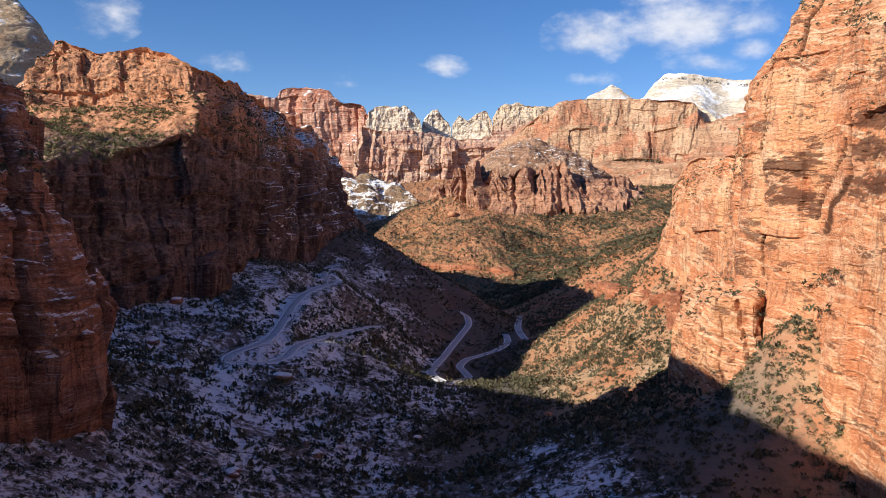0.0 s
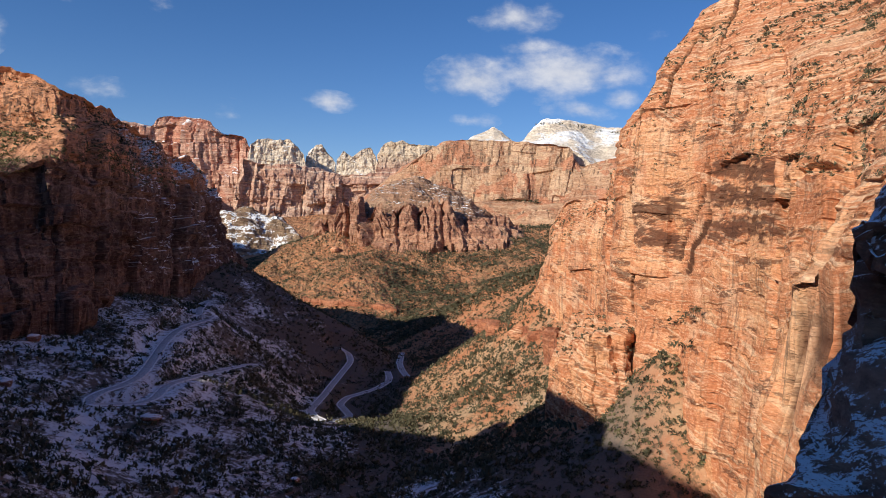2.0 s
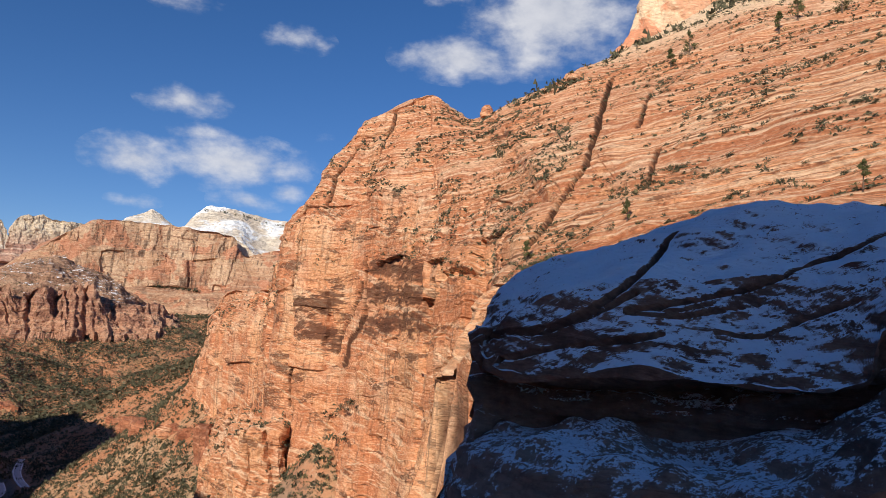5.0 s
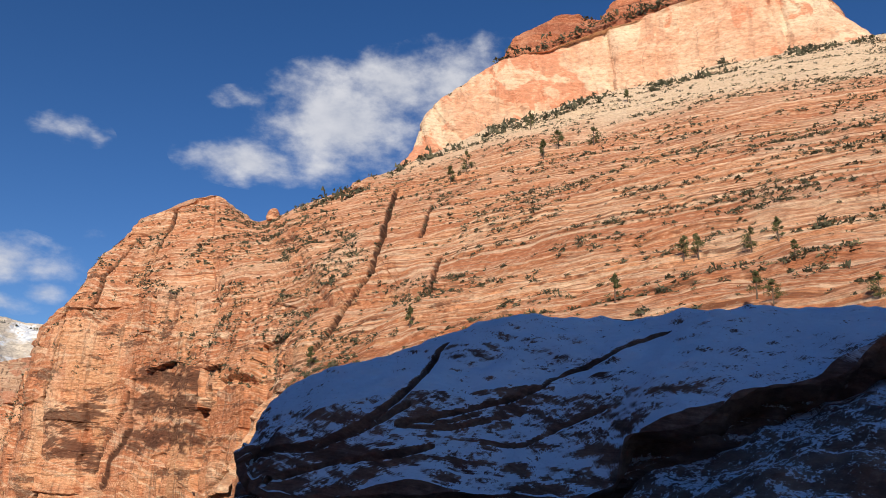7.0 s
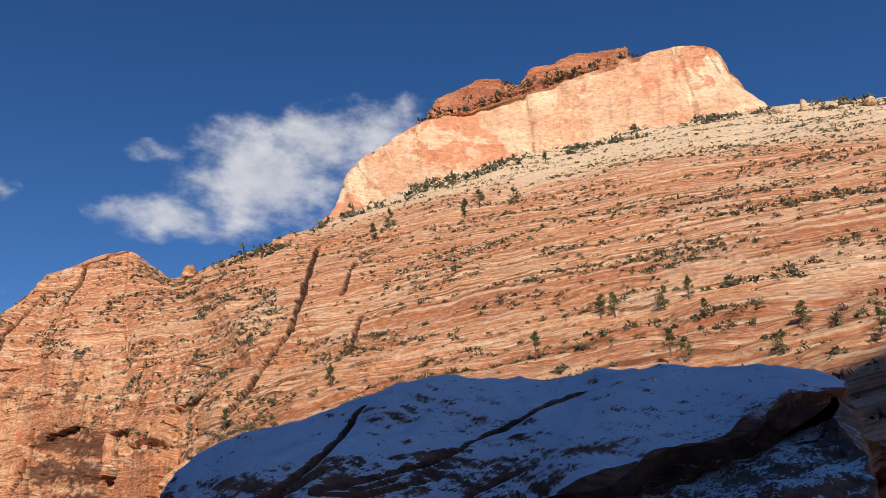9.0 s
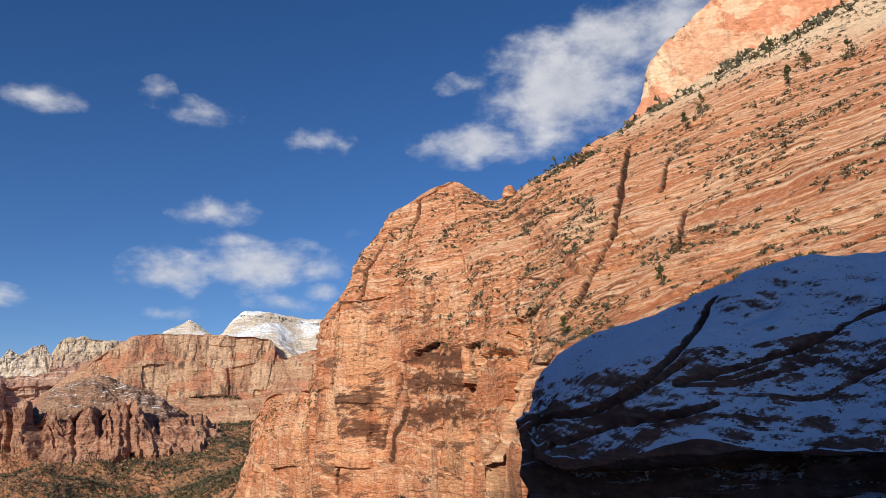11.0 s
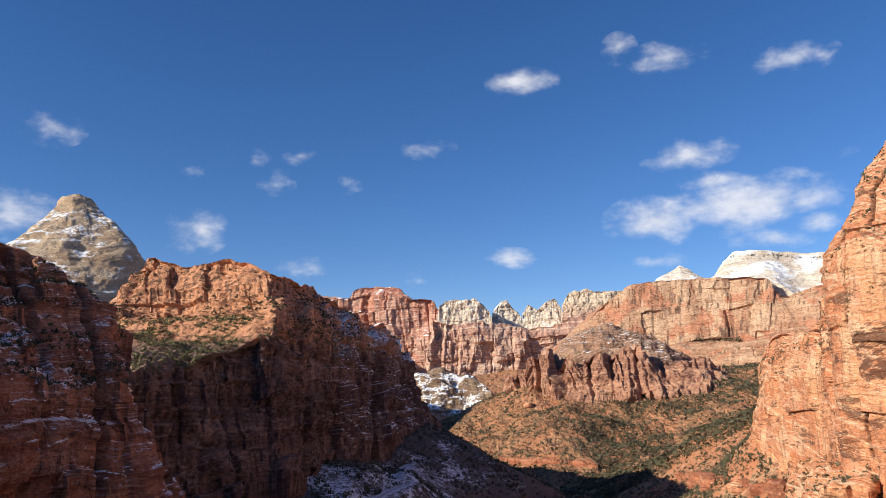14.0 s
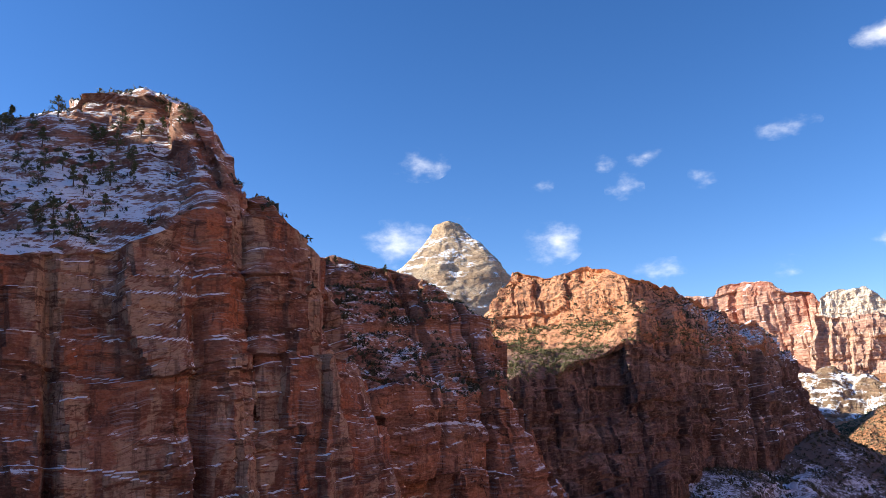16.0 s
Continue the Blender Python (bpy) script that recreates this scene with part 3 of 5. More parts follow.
TALUS = [(218, 1837, 17), (435, 2105, 112), (-87, 2448, 163), (-255, 2487, 82), (-79, 2299, 87), 
    (-105, 2147, 37), (-20, 1900, 10), (-361, 2877, 84), (-232, 2891, 98), (-237, 3592, 197), 
    (-397, 3578, 192), (-710, 4140, 229), (240, 1278, 49), (121, 1345, 1), (-185, 1489, 78), 
    (-88, 1397, 29), (-2, 1300, 4), (-51, 1599, -18), (45, 1549, -17)]
FAR = [(0, 40, 0), (-150, 100, 40), (150, 60, 10), (-300, -200, 120), (300, -300, 150), (-4900, 4900, 500), (4900, 4900, 300), (0, 4900, 420),
       (-4900, -1500, 250), (4900, -1500, 250), (0, -1500, 250), (-900, 600, 200), (-900, 1500, 260), (900, 900, 250), (-2500, 2500, 400), (2500, 2500, 350)]
KNOTS = np.array(VALLEY + SLOPES + TALUS + FAR, float)


def spline_weights(k):
    r = np.linalg.norm(k[:, None, :2] - k[None, :, :2], axis=-1) / 1000
    n = len(k)
    a = np.zeros((n + 3, n + 3))
    a[:n, :n] = r * r * np.log(r + 1e-9) + np.eye(n) * 0.0015
    a[:n, n:] = np.c_[np.ones(n), k[:, :2] / 1000]
    a[n:, :n] = a[:n, n:].T
    return np.linalg.solve(a, np.r_[k[:, 2], 0, 0, 0])


WEIGHTS = spline_weights(KNOTS)


def height(x, y):
    x, y = np.asarray(x, float), np.asarray(y, float)
    z = WEIGHTS[-3] + WEIGHTS[-2] * x / 1000 + WEIGHTS[-1] * y / 1000
    for (kx, ky, _), w in zip(KNOTS, WEIGHTS):
        r = np.hypot(x - kx, y - ky) / 1000
        z = z + w * r * r * np.log(r + 1e-9)
    p = np.stack([x, y, 0 * x], -1)
    rough = np.clip((np.hypot(x, y) - 100) / 600, 0.2, 1.6)
    gully = np.clip((np.hypot(x, y) - 1450) / 400, 0, 1) * np.clip((2900 - np.hypot(x, y)) / 400, 0, 1)
    z = z + rough * (5 * fbm(p / 170, 5) - 4 * np.abs(perlin(p / 90 + 4))) + gully * 34 * (0.3 - np.abs(perlin(p / 150 + 9)) - 0.4 * np.abs(perlin(p / 70 + 2)))
    # a brushy slope climbs to the wall, which drops into a side ravine beyond
    z = z + 36 * np.exp(-((x - 183) / 24) ** 2 - ((y - 383) / 32) ** 2)
    z = z - 60 * np.exp(-((x - 172) / 30) ** 2 - ((y - 283) / 40) ** 2)
    return np.clip(z, -150, 900)


def axis(fine_from, fine_to, step, low, high):
    mid = np.arange(fine_from, fine_to, step)
    up = [fine_to]
    while up[-1] < high:
        up.append(up[-1] + step * (1 + (up[-1] - fine_to) / 180))
    down = [fine_from]
    while down[-1] > low:
        down.append(down[-1] - step * (1 + (fine_from - down[-1]) / 180))
    return np.r_[down[:0:-1], mid, up]


# ---- the switchback road ----
upper_road = [(-142, 1016, 102), (-152, 999, 99), (-141, 879, 102), (-127, 874, 94), (-141, 834, 92), 
    (-148, 788, 91), (-150, 741, 84), (-144, 662, 80), (-144, 626, 76), (-152, 605, 73), (-162, 591, 71), 
    (-166, 578, 69), (-163, 570, 67), (-150, 577, 65), (-134, 585, 64), (-125, 597, 66), (-123, 624, 69), 
    (-116, 648, 70), (-99, 723, 63), (-80, 808, 54), (-73, 852, 48)]
lower_road = [(24, 1050, 38), (36, 1045, 31), (38, 1026, 23), (26, 989, 14), (11, 937, 5), (-2, 872, 1), 
    (-10, 786, 13), (-3, 710, 26), (9, 695, 26), (26, 797, 1), (34, 846, -8), (28, 883, -8), 
    (24, 898, -6), (33, 926, -4), (51, 937, -1), (73, 950, 4), (88, 972, 11), (89, 1019, 12)]
creek_road = [(131, 1235, 4), (110, 1066, 18), (109, 1021, 14), (111, 965, 16)]


def course(line):
    """A road's centre line, evenly spaced and smoothed."""
    p = curve(np.array(line, float), np.linspace(0, len(line) - 1, 16 * len(line)))
    for _ in range(14):
        p[1:-1] = (p[:-2] + 2 * p[1:-1] + p[2:]) / 4
    for _ in range(120):
        p[1:-1, 2] = (p[:-2, 2] + 2 * p[1:-1, 2] + p[2:, 2]) / 4
    return p


COURSES = [course(r) for r in (upper_road, lower_road, creek_road) if len(r) > 2]


def graded(x, y, z):
    """The ground cut and filled to carry the roads."""
    near, level = np.full(x.shape, 1e9), np.zeros(x.shape)
    for line in COURSES:
        for q in line[::3]:
            d = np.hypot(x - q[0], y - q[1])
            level = np.where(d < near, q[2], level)
            near = np.minimum(near, d)
    f = np.clip((26 - near) / 14, 0, 1)
    return z + (level - 0.6 - z) * f * f * (3 - 2 * f)


gx, gy = np.meshgrid(axis(-480, 480, 6, -4900, 4900), axis(180, 1300, 6, -1500, 4950))
ground_p = np.stack([gx, gy, graded(gx, gy, height(gx, gy))], -1)
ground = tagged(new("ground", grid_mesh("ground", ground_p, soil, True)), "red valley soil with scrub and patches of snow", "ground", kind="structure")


def snow_cover(x, y):
    """Snow lasts on the side that the southern walls keep cold."""
    edge = np.interp(y, (0, 230, 330, 400, 520, 700, 800, 1130, 1340, 1600), (190, 185, 140, 145, 90, 40, 30, 30, -20, -200))
    edge = edge + 25 * perlin(np.stack([x, y, 0 * x], -1) / 60) - 15
    lean = 0.9 + 0.1 * np.clip((60 - x) / 160, 0, 1)
    lean = lean * np.interp(y, (150, 420, 620), (1.12, 1.08, 0.95))
    return np.clip((edge - x) / 25, 0, 1) * lean * np.clip((1350 - y) / 420, 0, 1)


at = ground.data.attributes.new("snow", "FLOAT", "POINT")
at.data.foreach_set("value", snow_cover(ground_p[..., 0], ground_p[..., 1]).astype(np.float32).ravel())

# thicket litter, and shade put into the soil colour, on the valley's shaded side
shaded_side = np.clip((np.interp(ground_p[..., 1], (0, 390, 520, 750, 1130, 1400), (175, 180, 110, 90, 150, 60)) - ground_p[..., 0]) / 30, 0, 1)
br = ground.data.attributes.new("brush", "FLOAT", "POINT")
shaded_side = shaded_side * np.clip((1480 - ground_p[..., 1]) / 120, 0, 1)
br.data.foreach_set("value", shaded_side.astype(np.float32).ravel())

# ---- red ledges in the talus ----
LEDGES = ([(244, 1277, 51), (251, 1210, 55), (199, 888, 91), (195, 809, 98), (200, 770, 101), (205, 733, 103), 
    (207, 706, 106), (209, 679, 109), (170, 530, 128)],
          [(-60, 1950, 14), (-29, 1936, 12), (14, 1908, 12), (64, 1871, 15), (114, 1856, 13), (145, 1811, 13), (169, 1798, 8)])
for line, tall in zip(LEDGES, (5, 11)):
    if len(line) > 3:
        line = line[:: max(len(line) // 8, 1)]
        foot = [(x, y, z - 1) for x, y, z in line]
        lip = [(x * 1.004, y * 1.004, z + tall) for x, y, z in line]
        behind = [(x * 1.04, y * 1.04, z + tall + 2) for x, y, z in line]
        ledge_p = carve(loft([foot, lip, behind], 160, (14, 4), sink=20), lumps=((30, 5, 4),), strata=((6, 2),), joints=((24, 6, 4), (8, 2, 1)), seed=40)
        land("red_ledge", ledge_p, rock_ledge, "short red rock band across the talus", "cliff")

# ---- the lit cliff and slickrock slope ----
right_base = [(224, 810, 134), (225, 726, 148), (228, 598, 156), (175, 447, 153), (174, 404, 150), (188, 375, 151), 
    (181, 340, 91), (179, 289, 88), (154, 222, 113), (117, 181, 192), (107, 105, 194), (97, 53, 196), 
    (78.8, 16.4, 197.9), (60.4, 3.9, 198.8), (45.3, -5.5, 199.4)]
right_rim = [(233, 812, 153), (228, 730, 202), (226, 604, 204), (178, 446, 221), (170, 411, 240), (186, 382, 243), 
    (193, 351, 245), (185, 297, 238), (168, 224, 223), (130, 171, 222), (113, 99, 219), (99, 49, 216), 
    (83.5, 18.3, 213.1), (62.4, 3.8, 207.5), (48.3, -5.2, 205.4)]
right_mid = [(241, 815, 182), (236, 738, 226), (230, 610, 226), (181, 450, 254), (178, 419, 288), (191, 385, 287), 
    (192, 351, 282), (196, 308, 275), (183, 238, 262), (166, 187, 251), (157, 132, 250), (153, 75, 248), 
    (156, 37, 250), (150, 10, 246), (140, -16, 238)]
right_sky = [(248, 818, 215), (241, 742, 241), (235, 622, 241), (185, 454, 268), (196, 429, 315), (209, 415, 337), 
    (222, 403, 348), (238, 382, 358), (252, 361, 342), (252, 336, 340), (274, 292, 355), (348, 253, 407), 
    (457, 148, 464), (496, 68, 474), (517, -57, 457)]
right_back = [(x * 1.9, y * 1.9, 200 + (z - 200) * 1.8) for x, y, z in right_sky]
right_p = loft([right_base, right_rim, right_mid, right_sky, right_back], 740, (170, 150, 150, 8))
main_cleft = [(255, 246, 334), (245, 240, 320), (216, 214, 297), (192, 194, 278), (183, 187, 268), (175, 183, 261), (170, 182, 255), (164, 180, 249),
              (156, 175, 242), (150, 172, 237), (147, 172, 234)]
side_cleft = [(228, 198, 309), (199, 176, 289), (191, 171, 280)]
low_cleft = [(176, 149, 265), (169, 145, 258), (164, 143, 250)]
flake = [(194, 368, 233), (194, 370, 226), (194, 377, 216), (192, 381, 207), (191, 385, 194)]
flake_slot = [(195, 364, 214), (195, 370, 207), (194, 375, 202), (193, 376, 195), (193, 378, 188)]
wall_crack = [(189, 357, 246), (191, 358, 236), (191, 358, 225), (189, 352, 214)]
arch = [(184, 283, 205), (188, 289, 215), (188, 289, 222), (185, 283, 229)]
arch_crown = [(178, 266, 231), (174, 258, 230), (175, 250, 232), (172, 237, 230)]
arch_foot = [(107, 167, 196), (107, 166, 192), (106, 165, 190), (106, 164, 184)]
low_arch = [(107, 166, 166), (107, 163, 170), (106, 158, 173), (106, 155, 176), (107, 149, 176), (106, 142, 177)]
foot_crack = [(177, 415, 183), (177, 415, 174), (178, 415, 162)]
high_crack = [(225, 400, 346), (219, 391, 333), (211, 387, 321), (203, 380, 305), (201, 386, 295)]
flank_cleft = [(206, 408, 323), (196, 405, 308), (191, 408, 299), (188, 405, 289), (185, 404, 278)]
films = ([(190, 349, 240), (190, 333, 239), (195, 323, 238), (194, 308, 234)],
         [(190, 350, 226), (191, 329, 226), (194, 311, 224)],
         [(189, 346, 211), (189, 324, 212), (195, 311, 213)],
         [(177, 414, 220), (180, 399, 221), (188, 388, 223)],
         [(179, 413, 208), (184, 395, 205), (188, 383, 200)])
edge_crack = [(181, 425, 278), (179, 422, 271), (178, 421, 264), (177, 421, 257), (176, 420, 249), (175, 418, 242), 
    (174, 417, 235), (174, 418, 229), (175, 419, 222)]
right_p = carve(right_p, lumps=((90, 3.5, 3), (22, 0.9, 4), (6, 0.35, 4)), strata=((17, 1.2), (5.5, 1.0), (2.1, 0.7)),
                joints=((70, 5, 4),), blocks=((34, 46, 3.2), (13, 20, 1.1), (5, 6, 0.45)), dip=(0.12, 0.04), face=0.3, sway_by=0.35, seed=1)


def close_to(p, line):
    """How far each place of a grid lies from a line of places."""
    near = np.full(p.shape[:2], 1e9)
    line = np.asarray(line, float)
    for a, b in zip(line[:-1], line[1:]):
        d = b - a
        f = np.clip(((p - a) @ d) / max(d @ d, 1e-9), 0, 1)
        near = np.minimum(near, np.linalg.norm(p - a - f[..., None] * d, axis=-1))
    return near


def onto(p, line):
    """A line brought onto the grid along the sight from the overlook, drawn finer."""
    eye = np.array(EYE)
    flat = p[:-2].reshape(-1, 3)
    ends = np.array(line, float)
    flat = flat[((flat > ends.min(0) - 26) & (flat < ends.max(0) + 26)).all(1)]
    ways = (flat - eye) / np.linalg.norm(flat - eye, axis=1)[:, None]
    drawn = []
    for q in curve(np.array(line, float), np.linspace(0, len(line) - 1, 5 * len(line))):
        w = (q - eye) / np.linalg.norm(q - eye)
        close = np.linalg.norm(flat - q, axis=1) < 25
        drawn.append(flat[np.argmax(np.where(close, ways @ w, -1))] if close.any() else q)
    return drawn


# shade painted dark along the clefts, and films of desert varnish on the wall
varnish_and_shade = np.zeros(right_p.shape[:2])
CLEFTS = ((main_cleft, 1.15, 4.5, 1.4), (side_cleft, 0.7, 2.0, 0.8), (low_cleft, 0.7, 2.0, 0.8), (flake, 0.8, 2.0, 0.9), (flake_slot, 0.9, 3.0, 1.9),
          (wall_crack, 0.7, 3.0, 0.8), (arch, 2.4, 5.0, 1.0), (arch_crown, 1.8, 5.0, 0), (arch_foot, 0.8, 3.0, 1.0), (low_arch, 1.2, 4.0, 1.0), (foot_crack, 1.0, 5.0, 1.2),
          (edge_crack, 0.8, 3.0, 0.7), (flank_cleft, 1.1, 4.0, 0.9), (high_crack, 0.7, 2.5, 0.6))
CLEFTS = [(onto(right_p, line), wide, depth, shade_wide) for line, wide, depth, shade_wide in CLEFTS]
dark_lines = [(line, shade_wide) for line, wide, depth, shade_wide in CLEFTS if shade_wide] + [(onto(right_p, f), 5.5) for f in films]
for line, wide in dark_lines:
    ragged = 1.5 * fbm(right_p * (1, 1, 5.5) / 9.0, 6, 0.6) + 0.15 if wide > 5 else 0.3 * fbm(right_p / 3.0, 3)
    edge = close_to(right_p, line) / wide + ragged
    varnish_and_shade = np.maximum(varnish_and_shade, np.clip((1.2 - edge) / 0.25, 0, 1) * (0.9 if wide > 5 else 1))
for line, wide, depth, shade_wide in CLEFTS:
    right_p = crack(right_p, line, wide, depth)
# paler stone where slabs have lately fallen from the nearer wall
pale_line = onto(right_p, [(110, 168, 205), (107, 165, 190), (106, 160, 180), (107, 150, 172)])
pale = np.clip(1.3 - close_to(right_p, pale_line) / 17 - 0.7 * fbm(right_p / 9.0 + 3, 4), 0, 1) * 0.75
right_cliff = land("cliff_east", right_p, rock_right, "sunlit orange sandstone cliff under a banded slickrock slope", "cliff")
varnish_shade_at = right_cliff.data.attributes.new("varnish", "FLOAT", "POINT")
varnish_shade_at.data.foreach_set("value", varnish_and_shade.astype(np.float32).ravel())
pale_at = right_cliff.data.attributes.new("pale", "FLOAT", "POINT")
pale_at.data.foreach_set("value", pale.astype(np.float32).ravel())


# ---- the lower buttress at its foot ----
low_base = [(152, 497, 73), (151, 445, 74), (151, 413, 81), (169, 390, 91), (179, 402, 110), (194, 428, 125)]
low_rim = [(160, 505, 118), (156, 454, 137), (154, 423, 145), (169, 406, 148), (179, 413, 141), (197, 438, 130)]
low_back = [(191, 569, 144), (177, 489, 152), (177, 457, 154), (182, 423, 153), (191, 418, 147), (203, 435, 138)]
low_p = carve(loft([low_base, low_rim, low_back], 130, (90, 20)), lumps=((30, 5, 4), (9, 1.2, 3)), strata=((9, 1.6), (3, 0.7)), joints=((20, 5, 4), (8, 1.5, 1)), seed=2)
land("buttress_lower", low_p, rock_right, "pale orange blocky buttress at the cliff foot", "cliff")

# ---- the temple on its shoulder ----
temple_base = [(602, 586, 539), (616, 571, 557), (663, 516, 585), (703, 460, 605), (748, 405, 625), (788, 345, 650), 
    (824, 282, 672), (861, 184, 689), (882, 121, 688), (975, 102, 716)]
temple_rim = [(620, 582, 558), (628, 573, 591), (645, 554, 644), (703, 496, 706), (752, 439, 742), (808, 349, 768), 
    (852, 260, 800), (877, 205, 809), (896, 164, 798), (992, 127, 741)]
temple_back = [(x * 1.3, y * 1.3, z + 20) for x, y, z in temple_rim]
temple_p = carve(loft([temple_base, temple_rim, temple_back], 260, (90, 8)), lumps=((120, 8, 4), (30, 3, 4)), strata=((60, 2), (18, 1)), joints=((90, 7, 6), (35, 2.5, 3)), seed=3)
land("temple_wall", temple_p, rock_temple, "pale and red streaked sandstone summit wall", "cliff")
cap_base = [(732, 524, 727), (753, 494, 737), (786, 450, 762), (813, 410, 783), (841, 362, 798), (863, 320, 810), 
    (885, 271, 821)]
cap_rim = [(738, 524, 741), (759, 503, 782), (798, 458, 806), (829, 423, 805), (847, 408, 836), (880, 359, 860), 
    (915, 292, 870)]
cap_back = [(x * 1.2, y * 1.2, z) for x, y, z in cap_rim]
land("temple_cap", carve(loft([cap_base, cap_rim, cap_back], 120, (26, 4)), lumps=((40, 5, 4),), strata=((14, 3), (6, 1.5)), joints=((40, 3, 2),), seed=4),
     rock_temple_cap, "dark red layered cap rock with shrubs", "cliff")

CAP_SPOTS = curve(np.array(cap_base, float), np.linspace(0, len(cap_base) - 1, 150))

# ---- the shaded walls ----
# first four stations: unseen wall added behind the overlook to block the sun
near_base = [(-128, -190, 60), (-160, -150, 60), (-190, -70, 60), (-205, 10, 60)] + [(-186, 87, 165), (-177, 109, 160), (-175, 116, 159), (-169, 133, 156), (-168, 142, 154), 
    (-169, 154, 151), (-163, 157, 151), (-159, 172, 148), (-152, 205, 149), (-200, 263, 135)]
near_ledge = [(-132, -195, 180), (-164, -154, 270), (-196, -74, 250), (-212, 10, 235)] + [(-195, 83, 238), (-186, 106, 241), (-184, 114, 242), (-180, 128, 248), (-179, 142, 256), 
    (-179, 160, 238), (-170, 161, 245), (-166, 176, 234), (-167, 197, 211), (-214, 252, 215)]
near_shelf = [(-138, -200, 210), (-170, -158, 330), (-225, -84, 300), (-262, 12, 280)] + [(-252, 104, 275), (-239, 134, 282), (-235, 143, 282), (-213, 153, 280), (-189, 152, 274), 
    (-183, 162, 254), (-174, 163, 256), (-171, 177, 249), (-173, 194, 232), (-219, 247, 240)]
near_top = [(-142, -204, 230), (-176, -162, 345), (-240, -92, 328), (-285, 12, 345)] + [(-297, 120, 309), (-278, 154, 317), (-270, 160, 323), (-247, 170, 324), (-216, 165, 307), 
    (-193, 162, 283), (-188, 165, 268), (-180, 168, 266), (-178, 187, 250), (-226, 241, 263)]
near_back = [(x * f, y * f, 200 + (z - 200) * f) for (x, y, z), f in zip(near_top, np.interp(np.arange(len(near_top)), (0, 7, 10, 13), (1.5, 1.3, 1.06, 1.04)))]
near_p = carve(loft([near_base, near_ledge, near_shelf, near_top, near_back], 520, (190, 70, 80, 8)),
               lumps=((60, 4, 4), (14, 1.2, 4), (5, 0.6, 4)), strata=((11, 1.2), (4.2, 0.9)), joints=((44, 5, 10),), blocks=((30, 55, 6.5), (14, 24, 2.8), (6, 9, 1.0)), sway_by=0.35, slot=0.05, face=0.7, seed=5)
land("cliff_southeast", near_p, rock_left_shaded, "shaded red sandstone cliff with snowy ledges", "cliff")

# first two stations: unseen mass behind the southeast cliff, added to block the sun
butt_base = [(-377, 186, 126), (-275, 217, 128), (-222, 233, 129), (-212, 253, 136), (-199, 283, 131), 
    (-187, 310, 126), (-177, 332, 123), (-169, 351, 130), (-169, 373, 143)]
butt_ledge = [(-390, 181, 233), (-286, 219, 217), (-224, 238, 208), (-212, 259, 214), (-200, 285, 207), 
    (-191, 308, 202), (-184, 327, 204), (-182, 340, 197), (-186, 356, 196)]
butt_mid = [(-401, 182, 274), (-315, 238, 254), (-246, 260, 240), (-235, 278, 240), (-219, 301, 233), 
    (-205, 320, 230), (-196, 335, 225), (-192, 344, 219), (-195, 356, 216)]
butt_top = [(-411, 183, 309), (-343, 259, 258), (-284, 279, 277), (-263, 293, 276), (-239, 314, 270), 
    (-223, 327, 260), (-209, 341, 248), (-200, 351, 235), (-199, 358, 229)]
# raised at the left into an unseen block that shades the valley
butt_back = [(x * f, y * f, max(200 + (z - 200) * f, low)) for (x, y, z), f, low in zip(butt_top, (2.0, 1.7, 1.06, 1.02, 1.02, 1.02, 1.02, 1.02, 1.02), (330, 285, 0, 0, 0, 0, 0, 0, 0))]
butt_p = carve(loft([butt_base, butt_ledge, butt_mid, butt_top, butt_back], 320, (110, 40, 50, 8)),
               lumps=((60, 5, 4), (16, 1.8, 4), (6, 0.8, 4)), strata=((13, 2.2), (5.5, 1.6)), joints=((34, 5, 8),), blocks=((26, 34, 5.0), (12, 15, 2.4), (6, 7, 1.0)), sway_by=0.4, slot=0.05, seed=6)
land("cliff_south", butt_p, rock_buttress_shaded, "shaded red buttress with snow on its terraces", "cliff")

ridge_base = [(-299, 543, 86), (-289, 582, 92), (-271, 624, 98), (-246, 671, 117), (-220, 706, 123), 
    (-215, 802, 119), (-200, 929, 125), (-178, 1045, 137), (-156, 1190, 143), (-164, 1491, 124)]
ridge_rim = [(-307, 561, 206), (-304, 597, 215), (-291, 637, 217), (-276, 681, 233), (-239, 732, 253), 
    (-227, 830, 250), (-208, 958, 241), (-187, 1084, 248), (-179, 1166, 235), (-197, 1436, 147)]
ridge_terrace = [(-436, 776, 277), (-402, 783, 283), (-358, 782, 287), (-305, 767, 282), (-245, 746, 270), 
    (-231, 849, 270), (-213, 977, 268), (-193, 1093, 263), (-186, 1175, 244), (-202, 1436, 158)]
ridge_top = [(-448, 815, 316), (-425, 821, 358), (-372, 820, 342), (-317, 805, 347), (-265, 792, 326), 
    (-251, 927, 324), (-226, 1036, 300), (-206, 1121, 287), (-202, 1203, 267), (-204, 1436, 168)]
ridge_back = [(x * 1.3 - 60, y * 1.3, z - 40) for x, y, z in ridge_top]
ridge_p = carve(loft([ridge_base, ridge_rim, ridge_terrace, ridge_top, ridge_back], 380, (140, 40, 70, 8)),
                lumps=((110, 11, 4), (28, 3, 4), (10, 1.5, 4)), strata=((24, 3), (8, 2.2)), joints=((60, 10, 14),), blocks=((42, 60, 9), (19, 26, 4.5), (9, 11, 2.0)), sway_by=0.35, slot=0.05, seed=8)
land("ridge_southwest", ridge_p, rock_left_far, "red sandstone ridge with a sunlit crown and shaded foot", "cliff")

